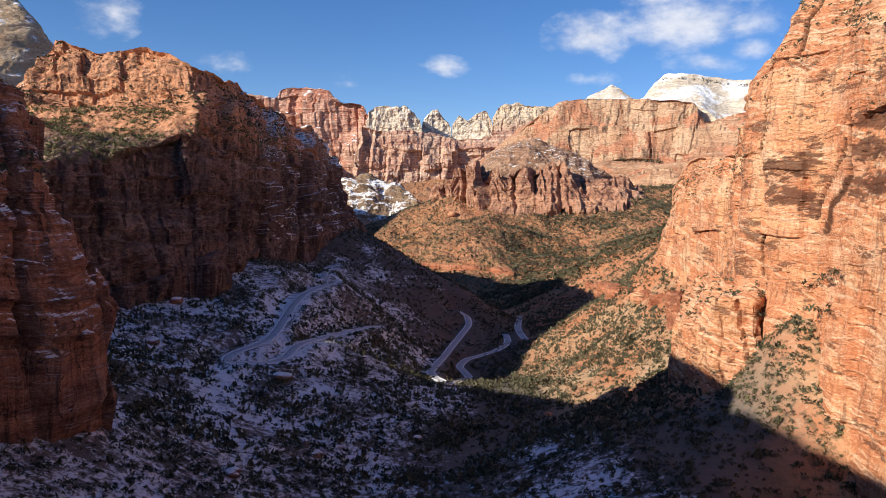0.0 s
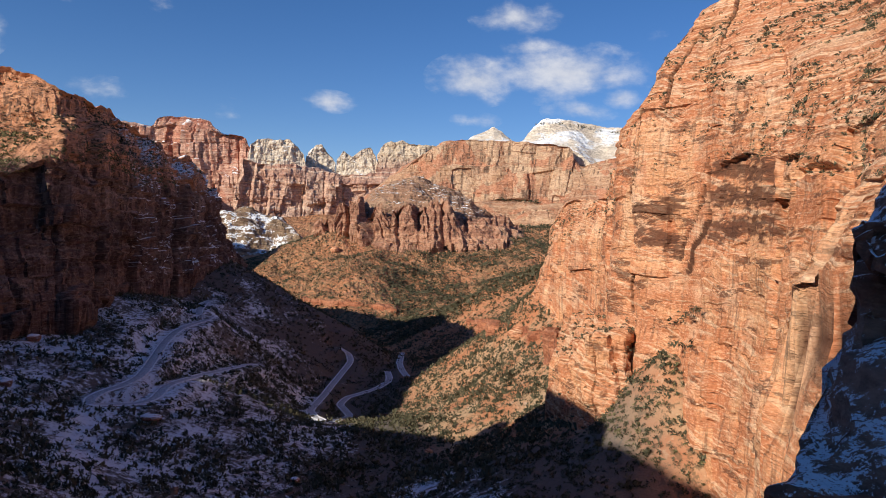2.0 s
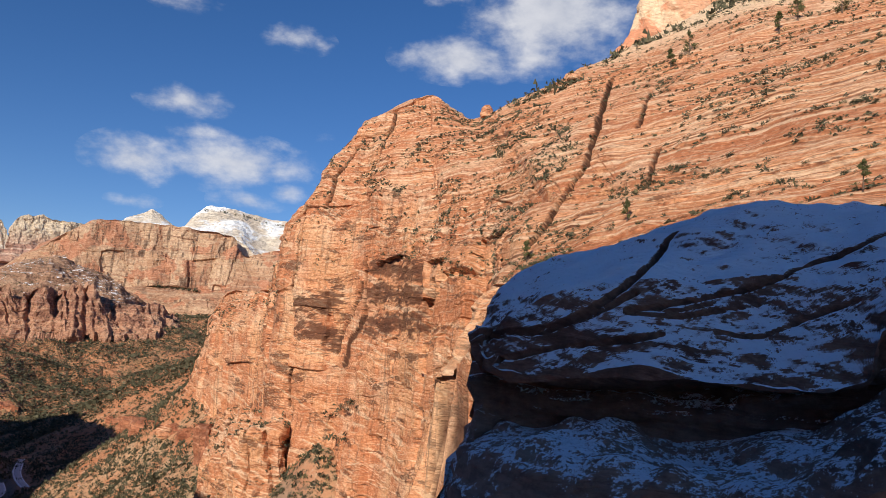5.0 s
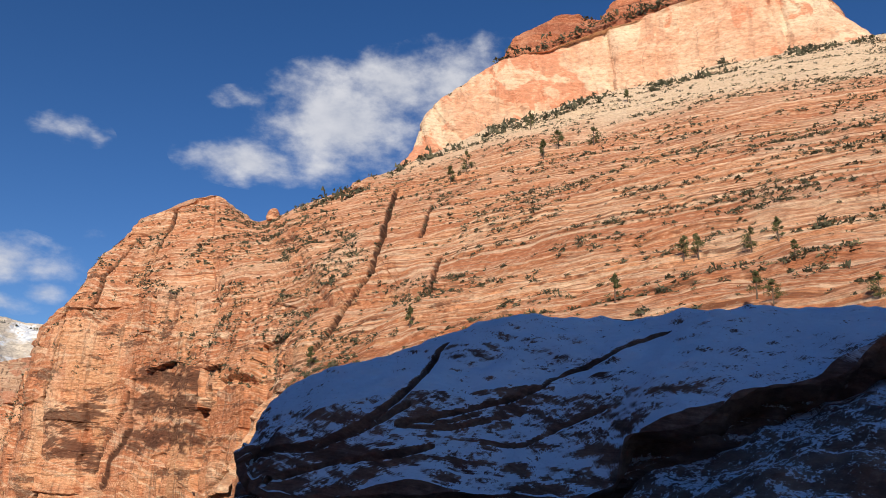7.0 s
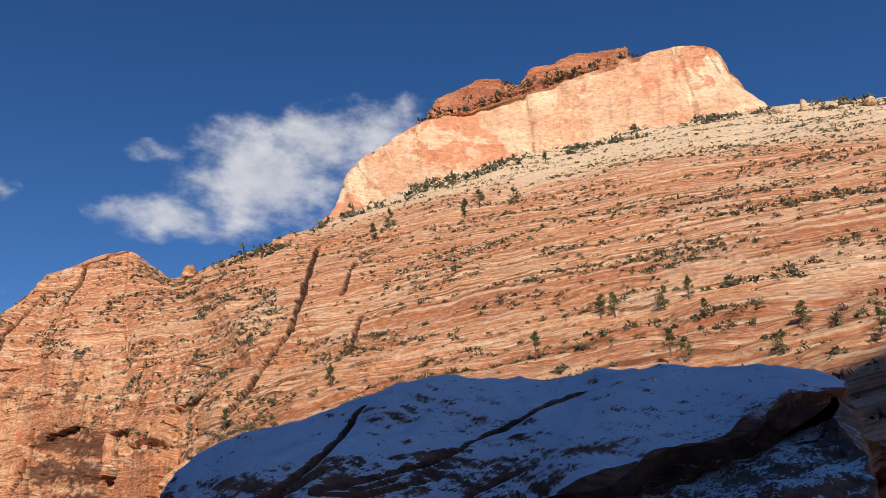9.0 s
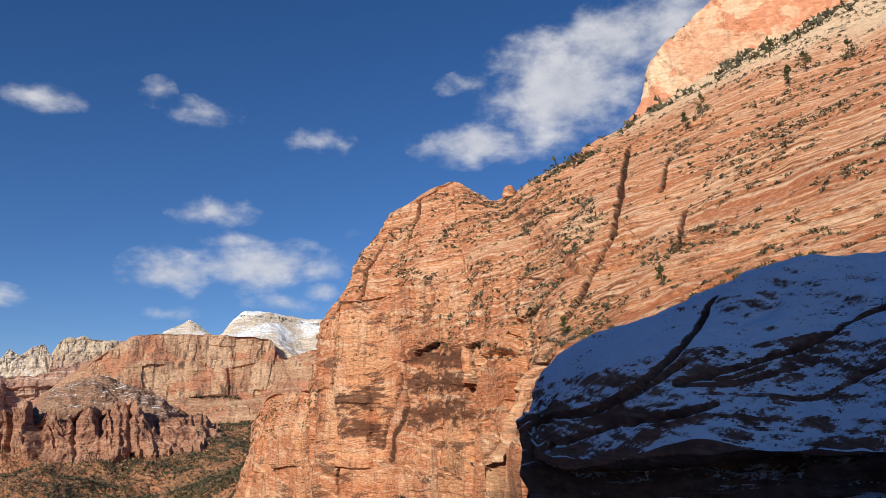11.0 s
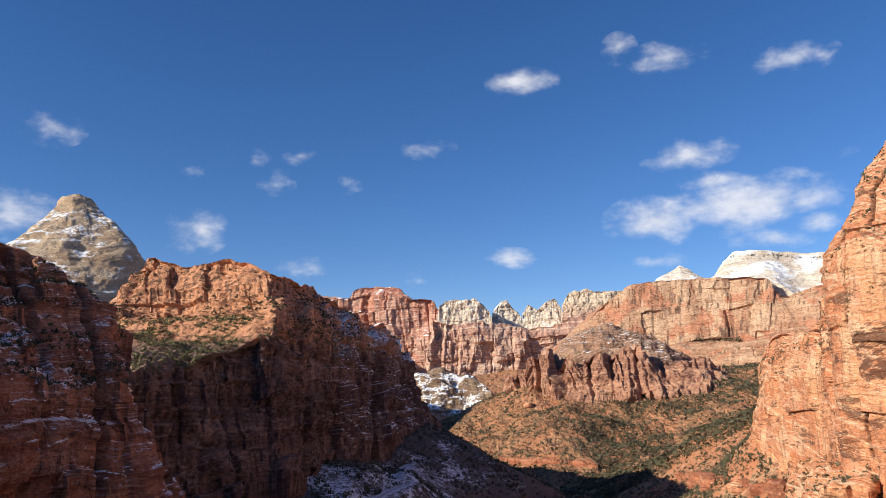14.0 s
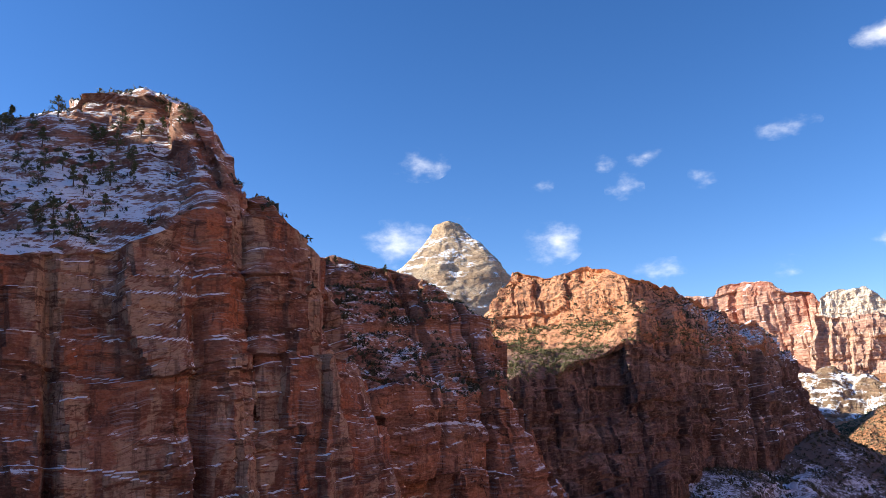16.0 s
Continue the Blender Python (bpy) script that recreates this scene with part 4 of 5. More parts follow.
bee_base = [(-1301, 1638, 430), (-1281, 1713, 532), (-1135, 1722, 456), (-1048, 1757, 422), (-1003, 1819, 423), 
    (-995, 1963, 502), (-1104, 2221, 539)]
bee_mid = [(-1344, 1743, 525), (-1286, 1787, 595), (-1185, 1799, 566), (-1094, 1838, 554), (-1030, 1910, 574), 
    (-1038, 1994, 561), (-1137, 2204, 579)]
bee_high = [(-1305, 1887, 644), (-1270, 1873, 673), (-1213, 1874, 675), (-1155, 1910, 674), (-1116, 1952, 671), 
    (-1104, 2011, 632), (-1186, 2178, 638)]
bee_top = [(-1271, 1947, 737), (-1258, 1938, 744), (-1231, 1936, 751), (-1216, 1945, 753), (-1198, 1966, 742), 
    (-1183, 1992, 716), (-1251, 2142, 717)]
bee_back = [(x * 1.15, y * 1.15, z - 120) for x, y, z in bee_top]
land("peak_south", carve(loft([bee_base, bee_mid, bee_high, bee_top, bee_back], 150, (30, 40, 40, 8)), lumps=((90, 8, 4),), strata=((20, 2.2), (9, 1.2)), joints=((90, 5, 4),), seed=9),
     rock_beehive, "pale domed sandstone peak dusted with snow", "mountain")

# ---- the far walls ----
# first three stations: unseen promontory added to throw a shadow on the mesa
mesa_base = [(-1150, 3560, 150), (-1210, 3760, 155), (-1260, 3960, 155), (-1270, 4140, 155), (-1036, 4200, 190), (-783, 4200, 213), (-587, 4150, 234), (-429, 4130, 253), (-304, 4120, 242)]
mesa_rim = [(-1170, 3540, 650), (-1240, 3760, 700), (-1290, 3960, 712), (-1300, 4180, 700), (-1049, 4255, 717), (-802, 4255, 734), (-637, 4210, 709), (-479, 4206, 687), (-407, 4160, 549)]
mesa_back = [(x * 1.07, y * 1.07, z) for x, y, z in mesa_rim]
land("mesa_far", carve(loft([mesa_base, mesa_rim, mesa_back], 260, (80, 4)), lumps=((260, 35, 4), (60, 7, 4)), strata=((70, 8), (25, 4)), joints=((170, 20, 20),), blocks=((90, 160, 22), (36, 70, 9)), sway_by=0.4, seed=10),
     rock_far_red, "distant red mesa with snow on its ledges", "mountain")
mcap_base = [(-998, 4280, 702), (-936, 4290, 716), (-810, 4300, 724), (-683, 4305, 724), (-618, 4305, 708)]
mcap_rim = [(-969, 4295, 730), (-932, 4310, 778), (-816, 4325, 788), (-687, 4325, 777), (-634, 4320, 729)]
mcap_back = [(x * 1.05, y * 1.05, z) for x, y, z in mcap_rim]
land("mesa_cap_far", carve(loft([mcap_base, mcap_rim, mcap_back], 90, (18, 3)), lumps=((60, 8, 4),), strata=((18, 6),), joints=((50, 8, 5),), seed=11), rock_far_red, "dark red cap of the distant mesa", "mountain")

tower_base = [(-539, 4266, 220), (-348, 4286, 226), (-155, 4297, 222), (39, 4300, 238), (228, 4244, 291), 
    (410, 4180, 357), (654, 4149, 425)]
tower_mid = [(-515, 4299, 446), (-356, 4315, 461), (-163, 4327, 468), (32, 4330, 474), (223, 4274, 476), 
    (408, 4210, 515), (647, 4150, 579)]
tower_top = [(-492, 4352, 579), (-363, 4365, 568), (-167, 4377, 549), (30, 4380, 532), (224, 4324, 534), 
    (411, 4260, 566), (650, 4180, 629)]


def nearer(line, share):
    """A line drawn in towards the overlook, station by station."""
    return [(x * k, y * k, 200 + (z - 200) * k) for (x, y, z), k in zip(line, share)]


AHEAD = (0.945, 0.945, 0.95, 0.955, 0.965, 0.98, 1)
tower_base, tower_mid, tower_top = nearer(tower_base, AHEAD), nearer(tower_mid, AHEAD), nearer(tower_top, AHEAD)
tower_back = [(x * 1.06, y * 1.06, z) for x, y, z in tower_top]
land("far_wall", carve(loft([tower_base, tower_mid, tower_top, tower_back], 300, (50, 20, 4)), lumps=((200, 25, 4), (50, 9, 4)), strata=((60, 6), (22, 4)), joints=((105, 30, 22),), blocks=((60, 110, 18), (26, 46, 8)), sway_by=0.5, seed=12),
     rock_far, "distant fluted red sandstone wall", "mountain")


def tower(name, foot, rim, dist_back, label, seed, material, rough=1.0):
    """A summit block: a wall from foot to rim that closes behind."""
    back = [(x * dist_back, y * dist_back, z - 15) for x, y, z in rim]
    down = [(x * dist_back * 1.02, y * dist_back * 1.02, z - 260) for x, y, z in rim]
    p = carve(loft([foot, rim, back, down], 110, (44, 6, 8)), lumps=((90, 12 * rough, 4), (30, 6 * rough, 5)), strata=((35, 4 * rough), (14, 3 * rough)), joints=((80, 5 * rough, 5 * rough),), blocks=((50, 70, 7 * rough), (22, 30, 3.5 * rough)), sway_by=0.4, seed=seed)
    return land(name, p, material, label, "mountain")


tower("white_summit", nearer([(-476, 4364, 532), (-394, 4362, 518), (-296, 4370, 522), (-215, 4385, 525), (-134, 4398, 545)], (0.95,) * 5),
      nearer([(-458, 4376, 670), (-406, 4381, 698), (-303, 4390, 708), (-237, 4394, 704), (-157, 4407, 630)], (0.95,) * 5), 1.05, "distant white sandstone summit with snow", 20, rock_white)
tower("grey_tower", [(-159, 4367, 526), (-100, 4359, 511), (-41, 4360, 513), (31, 4370, 515)],
      [(-139, 4378, 621), (-95, 4379, 684), (-56, 4380, 689), (25, 4390, 595)], 1.04, "distant grey sandstone tower", 21, rock_white)
tower("small_tower", [(24, 4380, 532), (57, 4370, 523), (90, 4369, 524), (129, 4378, 535)],
      [(32, 4390, 608), (62, 4390, 667), (82, 4389, 661), (120, 4398, 631)], 1.04, "distant small pointed sandstone tower", 22, rock_white)
tower("snowy_tower", [(80, 4349, 515), (161, 4337, 510), (225, 4334, 512), (283, 4341, 537)],
      [(87, 4359, 607), (163, 4357, 673), (220, 4354, 694), (262, 4362, 635)], 1.04, "distant sandstone tower with snow in its gullies", 23, rock_white)
tower("red_tower", [(231, 4274, 451), (287, 4250, 451), (396, 4232, 469), (504, 4220, 503), (612, 4216, 553)],
      [(252, 4293, 606), (293, 4290, 714), (359, 4285, 728), (486, 4272, 721), (613, 4266, 715)], 1.05, "distant pale tower with a red streaked face", 24, rock_far)

# ---- the middle mesa with its white domes ----
mid_base = [(117, 2998, 240), (243, 2890, 243), (359, 2777, 224), (513, 2702, 208), (655, 2619, 209), 
    (785, 2531, 213), (918, 2432, 217), (1017, 2284, 221)]
mid_bench = [(121, 3018, 286), (253, 2919, 342), (363, 2837, 330), (521, 2771, 312), (669, 2698, 314), 
    (801, 2600, 314), (931, 2481, 314), (1032, 2332, 312)]
mid_wall = [(128, 3047, 310), (265, 2948, 376), (378, 2875, 354), (530, 2821, 335), (685, 2767, 347), 
    (823, 2676, 347), (954, 2547, 345), (1059, 2396, 342)]
mid_rim = [(140, 3077, 334), (277, 2987, 454), (377, 2926, 530), (487, 2879, 579), (686, 2818, 579), 
    (873, 2713, 562), (931, 2694, 491), (1102, 2520, 545)]
mid_back = [(x * 1.15, y * 1.15, z + 30) for x, y, z in mid_rim]
land("middle_mesa", carve(loft([mid_base, mid_bench, mid_wall, mid_rim, mid_back], 330, (30, 8, 70, 6)), lumps=((170, 14, 4), (45, 5, 4)), strata=((40, 4), (14, 2)), joints=((130, 12, 8),), blocks=((70, 90, 7), (30, 40, 3)), sway_by=0.5, seed=13),
     rock_mid, "broad sunlit sandstone mesa with streaked walls", "mountain")
tower("white_cone", [(516, 2915, 572), (566, 2895, 571), (628, 2882, 571), (679, 2871, 571), (717, 2872, 572)],
      [(556, 2999, 608), (621, 3017, 641), (650, 3021, 660), (679, 3004, 641), (713, 2965, 608)], 1.08, "snowy white sandstone cone", 25, rock_white, 0.3)
tower("white_dome", [(694, 2847, 562), (751, 2822, 561), (842, 2775, 558), (917, 2751, 547), (1012, 2718, 476), 
    (1114, 2699, 497)],
      [(773, 3002, 614), (844, 3035, 690), (881, 3035, 711), (987, 3013, 708), (1090, 2987, 690), 
    (1205, 2943, 682)], 1.08, "snowy white sandstone dome under a wooded summit", 26, rock_white, 0.4)

knob_base = [(-441, 2714, 15), (-328, 2630, 24), (-230, 2640, 37), (-124, 2697, 71), (-45, 2800, 117)]
knob_mid = [(-452, 2966, 201), (-370, 2937, 192), (-293, 2935, 194), (-218, 2972, 196), (-167, 3045, 221)]
knob_top = [(-465, 3116, 259), (-381, 3097, 268), (-323, 3103, 279), (-248, 3130, 254), (-196, 3144, 233)]
knob_back = [(x * 1.1, y * 1.1, z - 60) for x, y, z in knob_top]
land("snow_knob", carve(loft([knob_base, knob_mid, knob_top, knob_back], 110, (30, 24, 8)), lumps=((160, 30, 4), (50, 9, 4)), strata=((30, 5),), seed=17), rock_knob, "snowy knoll below the far mesa", "hill")

# ---- the spur with pinnacles ----
spur_base = [(-49, 2439, 204), (3, 2400, 196), (88, 2368, 195), (170, 2294, 175), (297, 2281, 176), (415, 2272, 179), (523, 2260, 182), (663, 2234, 180), (790, 2150, 176)]
spur_top = [(-47, 2450, 212), (-10, 2440, 250), (83, 2419, 282), (157, 2355, 280), (278, 2364, 280), (390, 2368, 290), (508, 2366, 250), (688, 2330, 220), (815, 2230, 212)]
spur_back = [(x * 1.2, y * 1.2, z - 10) for x, y, z in spur_top]
land("spur", carve(loft([spur_base, spur_top, spur_back], 280, (70, 20)), lumps=((80, 20, 4), (26, 8, 4)), strata=((28, 7), (10, 3)), joints=((78, 30, 70), (36, 6, 16)), blocks=((40, 50, 9), (17, 22, 4)), jag=(44, 30), slot=0.1, sway_by=0.5, seed=14),
     rock_spur, "dark red spur of pinnacles", "cliff")

mound_base = [(88, 2458, 230), (177, 2454, 230), (289, 2443, 235), (391, 2429, 240), (493, 2410, 235), (591, 2388, 210)]
mound_mid = [(105, 2580, 285), (188, 2570, 330), (299, 2562, 350), (407, 2548, 325), (510, 2529, 285), (615, 2505, 232)]
mound_top = [(123, 2697, 312), (199, 2693, 378), (309, 2682, 410), (423, 2667, 376), (526, 2648, 320), (642, 2623, 245)]
mound_back = [(x * 1.12, y * 1.12, z - 40) for x, y, z in mound_top]
mound_p = carve(loft([mound_base, mound_mid, mound_top, mound_back], 170, (40, 30, 6)), lumps=((80, 12, 4), (26, 5, 4)), strata=((22, 5), (9, 3)), joints=((50, 8, 12),), blocks=((34, 30, 8), (15, 14, 4)), sway_by=0.4, seed=24)
land("spur_mound", mound_p, rock_mound, "rounded brown sandstone mound above the pinnacles", "cliff")

# ---- snowy ledge close by ----
slab_low = [(8.52, 10.50, 200.38), (8.59, 10.32, 199.86), (8.86, 9.84, 199.58), (9.31, 9.29, 199.60), 
    (10.03, 8.38, 199.70), (11.32, 6.62, 199.63), (11.94, 5.55, 199.80), (12.09, 5.24, 200.58), 
    (12.57, 4.35, 200.91), (12.95, 3.57, 201.31), (13.28, 2.73, 201.48), (13.66, 1.83, 202.16)]
slab_lip = [(8.10, 10.33, 200.45), (7.94, 9.94, 199.94), (8.07, 9.32, 199.70), (8.55, 8.63, 199.76), 
    (9.27, 7.73, 199.97), (10.43, 6.16, 199.83), (10.99, 5.19, 200.03), (11.19, 5.03, 200.76), 
    (11.68, 4.17, 201.09), (12.05, 3.43, 201.48), (12.49, 2.59, 201.65), (13.16, 1.77, 202.34)]
slab_mid = [(8.27, 10.57, 200.56), (8.29, 10.30, 200.52), (8.55, 9.83, 200.91), (9.25, 9.23, 201.19), 
    (10.07, 8.42, 201.41), (11.03, 7.41, 201.63), (11.65, 6.67, 201.80), (12.44, 5.45, 202.01), 
    (13.06, 4.26, 202.20), (13.62, 2.71, 202.35), (13.93, 1.57, 202.49), (14.00, 1.05, 202.46)]
slab_top = [(8.54, 10.87, 200.63), (8.87, 10.99, 200.96), (9.37, 11.10, 201.40), (10.39, 10.90, 202.06), 
    (11.50, 9.96, 202.46), (12.65, 8.92, 203.03), (13.47, 8.10, 203.18), (14.48, 6.53, 203.31), 
    (15.11, 5.06, 203.45), (15.56, 3.19, 203.28), (15.62, 1.81, 203.11), (15.09, 1.15, 202.68)]
slab_back = [(x * 1.5, y * 1.5, z - 2.5) for x, y, z in slab_top]
slab_p = carve(loft([slab_low, slab_lip, slab_mid, slab_top, slab_back], 360, (14, 62, 100, 12), sink=0.3), lumps=((2.2, 0.2, 4), (0.5, 0.05, 4)), strata=((0.62, 0.05), (0.22, 0.02)), joints=(), dip=(0.25, 0.0), warp=0.35, seed=15)
long_step = [(8.08, 10.21, 200.37), (8.32, 10.26, 200.40), (8.42, 10.12, 200.42), (8.37, 9.78, 200.44), 
    (8.46, 9.65, 200.46), (8.54, 9.49, 200.48), (8.63, 9.33, 200.51), (8.73, 9.19, 200.53), 
    (8.82, 9.04, 200.62), (8.92, 8.89, 200.71), (9.06, 8.80, 200.81), (9.19, 8.68, 200.90), 
    (9.31, 8.61, 201.01), (9.44, 8.55, 201.12), (9.55, 8.48, 201.23), (9.72, 8.45, 201.34), 
    (9.92, 8.45, 201.49), (10.11, 8.44, 201.64), (10.47, 8.57, 201.81), (11.05, 8.88, 202.04), 
    (11.50, 9.08, 202.35), (11.65, 9.01, 202.61)]
middle_step = [(9.58, 8.23, 200.94), (9.78, 8.18, 200.98), (9.95, 8.10, 201.02), (10.07, 7.97, 201.06), 
    (10.18, 7.84, 201.10), (10.31, 7.72, 201.14), (10.46, 7.59, 201.19), (10.63, 7.47, 201.25), 
    (10.86, 7.40, 201.31), (10.99, 7.24, 201.36), (11.22, 7.16, 201.42), (11.37, 7.04, 201.51), 
    (11.47, 6.89, 201.59), (11.63, 6.78, 201.68), (11.96, 6.77, 201.80), (12.11, 6.63, 201.88), 
    (12.32, 6.52, 201.97), (12.50, 6.39, 202.05), (12.56, 6.20, 202.18), (12.68, 6.03, 202.31), 
    (12.93, 5.93, 202.46), (13.20, 5.84, 202.56), (13.52, 5.76, 202.66), (13.68, 5.61, 202.73), 
    (13.80, 5.43, 202.80)]
under_step = [(9.57, 8.22, 200.90), (9.73, 8.13, 200.90), (9.85, 8.00, 200.90), (9.96, 7.87, 200.90), 
    (10.09, 7.75, 200.89), (10.20, 7.62, 200.89), (10.36, 7.51, 200.93), (10.54, 7.42, 200.98), 
    (10.70, 7.31, 201.02), (10.86, 7.19, 201.07), (11.03, 7.08, 201.11), (11.23, 6.99, 201.16)]
low_step = [(10.44, 7.17, 200.65), (10.62, 7.06, 200.64), (10.78, 6.93, 200.63), (10.85, 6.73, 200.62), 
    (10.94, 6.58, 200.71), (11.11, 6.48, 200.80), (11.30, 6.38, 200.89), (11.36, 6.20, 200.98), 
    (11.46, 6.07, 201.05), (11.57, 5.95, 201.12), (11.62, 5.80, 201.19), (11.67, 5.65, 201.26)]
lip_step = [(8.12, 10.14, 200.30), (8.36, 10.15, 200.35), (8.33, 9.82, 200.39), (8.43, 9.67, 200.43), 
    (8.53, 9.51, 200.47), (8.62, 9.36, 200.52), (8.72, 9.21, 200.57), (8.81, 9.07, 200.62), 
    (8.89, 8.91, 200.67), (9.01, 8.80, 200.72), (9.13, 8.69, 200.77), (9.23, 8.60, 200.85), 
    (9.31, 8.49, 200.93), (9.44, 8.43, 201.01), (9.58, 8.39, 201.10), (9.73, 8.34, 201.18), 
    (9.89, 8.31, 201.27)]
second_step = [(8.05, 10.01, 199.90), (8.04, 9.71, 199.95), (8.24, 9.69, 200.00), (8.29, 9.48, 200.05), 
    (8.42, 9.36, 200.10), (8.55, 9.25, 200.15), (8.67, 9.14, 200.18), (8.79, 9.03, 200.22), 
    (8.87, 8.86, 200.25), (8.91, 8.68, 200.28), (8.99, 8.53, 200.31), (9.05, 8.38, 200.35), 
    (9.14, 8.27, 200.38), (9.22, 8.14, 200.41), (9.31, 8.03, 200.44), (9.40, 7.93, 200.47), 
    (9.47, 7.80, 200.51), (9.64, 7.76, 200.54), (9.80, 7.72, 200.57)]
snow_step = [(9.77, 8.20, 200.99), (9.92, 8.12, 200.99), (10.01, 8.00, 200.99), (10.09, 7.86, 200.98), 
    (10.17, 7.74, 200.98), (10.28, 7.63, 201.02), (10.41, 7.55, 201.06), (10.55, 7.47, 201.10), 
    (10.67, 7.38, 201.14)]
for line, wide, depth in ((long_step, 0.06, 0.2), (middle_step, 0.045, 0.22), (under_step, 0.035, 0.14), (low_step, 0.035, 0.12), (lip_step, 0.05, 0.16), (second_step, 0.05, 0.2), (snow_step, 0.03, 0.1)):
    slab_p = crack(slab_p, line, wide, depth)
outcrop = tagged(new("rock_outcrop"), "shaded layered sandstone outcrop under thin snow", "rock outcrop")
outcrop.location = (8, 9, 194)
slab = new("slab", grid_mesh("slab", slab_p - np.array(outcrop.location), rock_near))
slab.parent = outcrop
foot_low = [(5.21, 7.71, 197.27), (5.57, 7.22, 197.41), (6.10, 6.80, 197.50), (6.93, 6.00, 197.71), 
    (7.62, 5.15, 197.93), (8.83, 3.25, 199.43), (9.48, 1.96, 199.46), (10.11, 0.74, 199.50)]
foot_mid = [(6.12, 8.55, 197.62), (6.51, 8.42, 198.09), (7.09, 8.12, 198.34), (7.94, 6.88, 198.46), 
    (8.58, 5.66, 198.56), (10.07, 3.48, 200.05), (10.91, 2.04, 200.64), (11.72, 0.68, 201.12)]
foot_top = [(6.92, 9.45, 197.75), (7.79, 9.81, 198.42), (8.56, 9.88, 198.82), (9.39, 8.61, 198.88), 
    (10.13, 7.26, 198.93), (12.09, 3.76, 200.58), (13.00, 2.31, 201.57), (13.70, 0.97, 202.26)]
foot_back = [(x * 1.5, y * 1.5, z) for x, y, z in foot_top]
foot_p = carve(loft([foot_low, foot_mid, foot_top, foot_back], 230, (60, 60, 8), sink=4.0), lumps=((2.4, 0.35, 4), (0.6, 0.08, 3)), strata=((0.7, 0.22), (0.25, 0.07)), warp=0.3, seed=16)
ledge = tagged(new("ledge", grid_mesh("ledge", foot_p - np.array(outcrop.location), rock_foot)), "darker sandstone ledge with patchy snow")
ledge.parent = outcrop

# thin shaded beds between the slab and the ledge
bed_foot = [(7.7, 9.9, 197.9), (8.3, 10.0, 198.3), (9.0, 9.9, 198.5), (9.8, 8.7, 198.6), (10.6, 7.3, 198.7), (12.2, 4.4, 200.2), (13.0, 2.8, 201.2)]
bed_face = [(7.9, 10.0, 198.7), (8.4, 10.0, 199.0), (8.8, 9.7, 199.2), (9.6, 8.6, 199.3), (10.5, 7.1, 199.4), (12.0, 4.5, 200.6), (13.0, 2.9, 201.4)]
bed_top = [(8.5, 10.6, 199.9), (8.9, 10.5, 200.0), (9.4, 9.9, 199.9), (10.2, 8.8, 200.0), (11.1, 7.3, 200.0), (12.5, 4.7, 201.1), (13.3, 3.0, 201.7)]
bed_back = [(x * 1.4, y * 1.4, z) for x, y, z in bed_top]
bed_p = carve(loft([bed_foot, bed_face, bed_top, bed_back], 200, (36, 40, 6), sink=2.0), lumps=((1.6, 0.22, 4), (0.5, 0.06, 3)), strata=((0.4, 0.2), (0.16, 0.06)), warp=0.2, seed=33)
bed = tagged(new("bed", grid_mesh("bed", bed_p - np.array(outcrop.location), rock_foot)), "thin dark sandstone beds in deep shade")
bed.parent = outcrop

# ---- overlook underfoot ----
ang = np.linspace(0, 2 * math.pi, 120)
rings = []
for rad, z in ((0.0, 198.35), (3.0, 198.3), (3.6, 198.1), (4.4, 196.5), (5.5, 188), (10, 150), (30, 60), (60, 0)):
    rings.append([(rad * math.cos(a) - 0.9 * max(rad - 1.5, 0) * 0.35, rad * math.sin(a) - 0.5 * max(rad - 1.5, 0), z) for a in ang])
stand = np.array([np.array(r) for r in rings])
fine = []
for k in range(len(rings) - 1):
    for f in np.linspace(0, 1, 9)[:-1]:
        fine.append(stand[k] + (stand[k + 1] - stand[k]) * f)
stand = np.array(fine)
stand[..., :2] *= (1 + 0.16 * fbm(stand[..., :2][..., [0, 1, 1]] * (1, 1, 0) / 2.5, 4) * np.clip(np.hypot(stand[..., 0], stand[..., 1]) / 3, 0, 1))[..., None]
stand[..., 2] += 0.12 * fbm(stand / 1.5, 4) + 0.05 * steps(6 * fbm(stand / 3.0 + 7, 3), 0.2, 3)
land("overlook_rock", stand, rock_near, "sandstone outcrop under the viewpoint", "rock")

# ---- plants ----
def clump_shapes(count, leaves, size, seed):
    """Leafy clumps of unit radius: many small leaf faces about an uneven dome."""
    r = np.random.default_rng(seed)
    shapes = []
    for _ in range(count):
        v = r.normal(size=(leaves, 3))
        v /= np.linalg.norm(v, axis=1)[:, None]
        v[:, 2] = np.abs(v[:, 2]) * 0.9
        lobes = r.normal(size=(3, 3))
        swell = 0.75 + 0.25 * np.clip(v @ lobes.T, -1, 1).max(1)
        v *= (swell * r.uniform(0.55, 1.05, leaves))[:, None]
        tri = r.normal(size=(leaves, 3, 3)) * size
        shapes.append((v[:, None, :] + tri).reshape(-1, 3))
    return np.array(shapes)


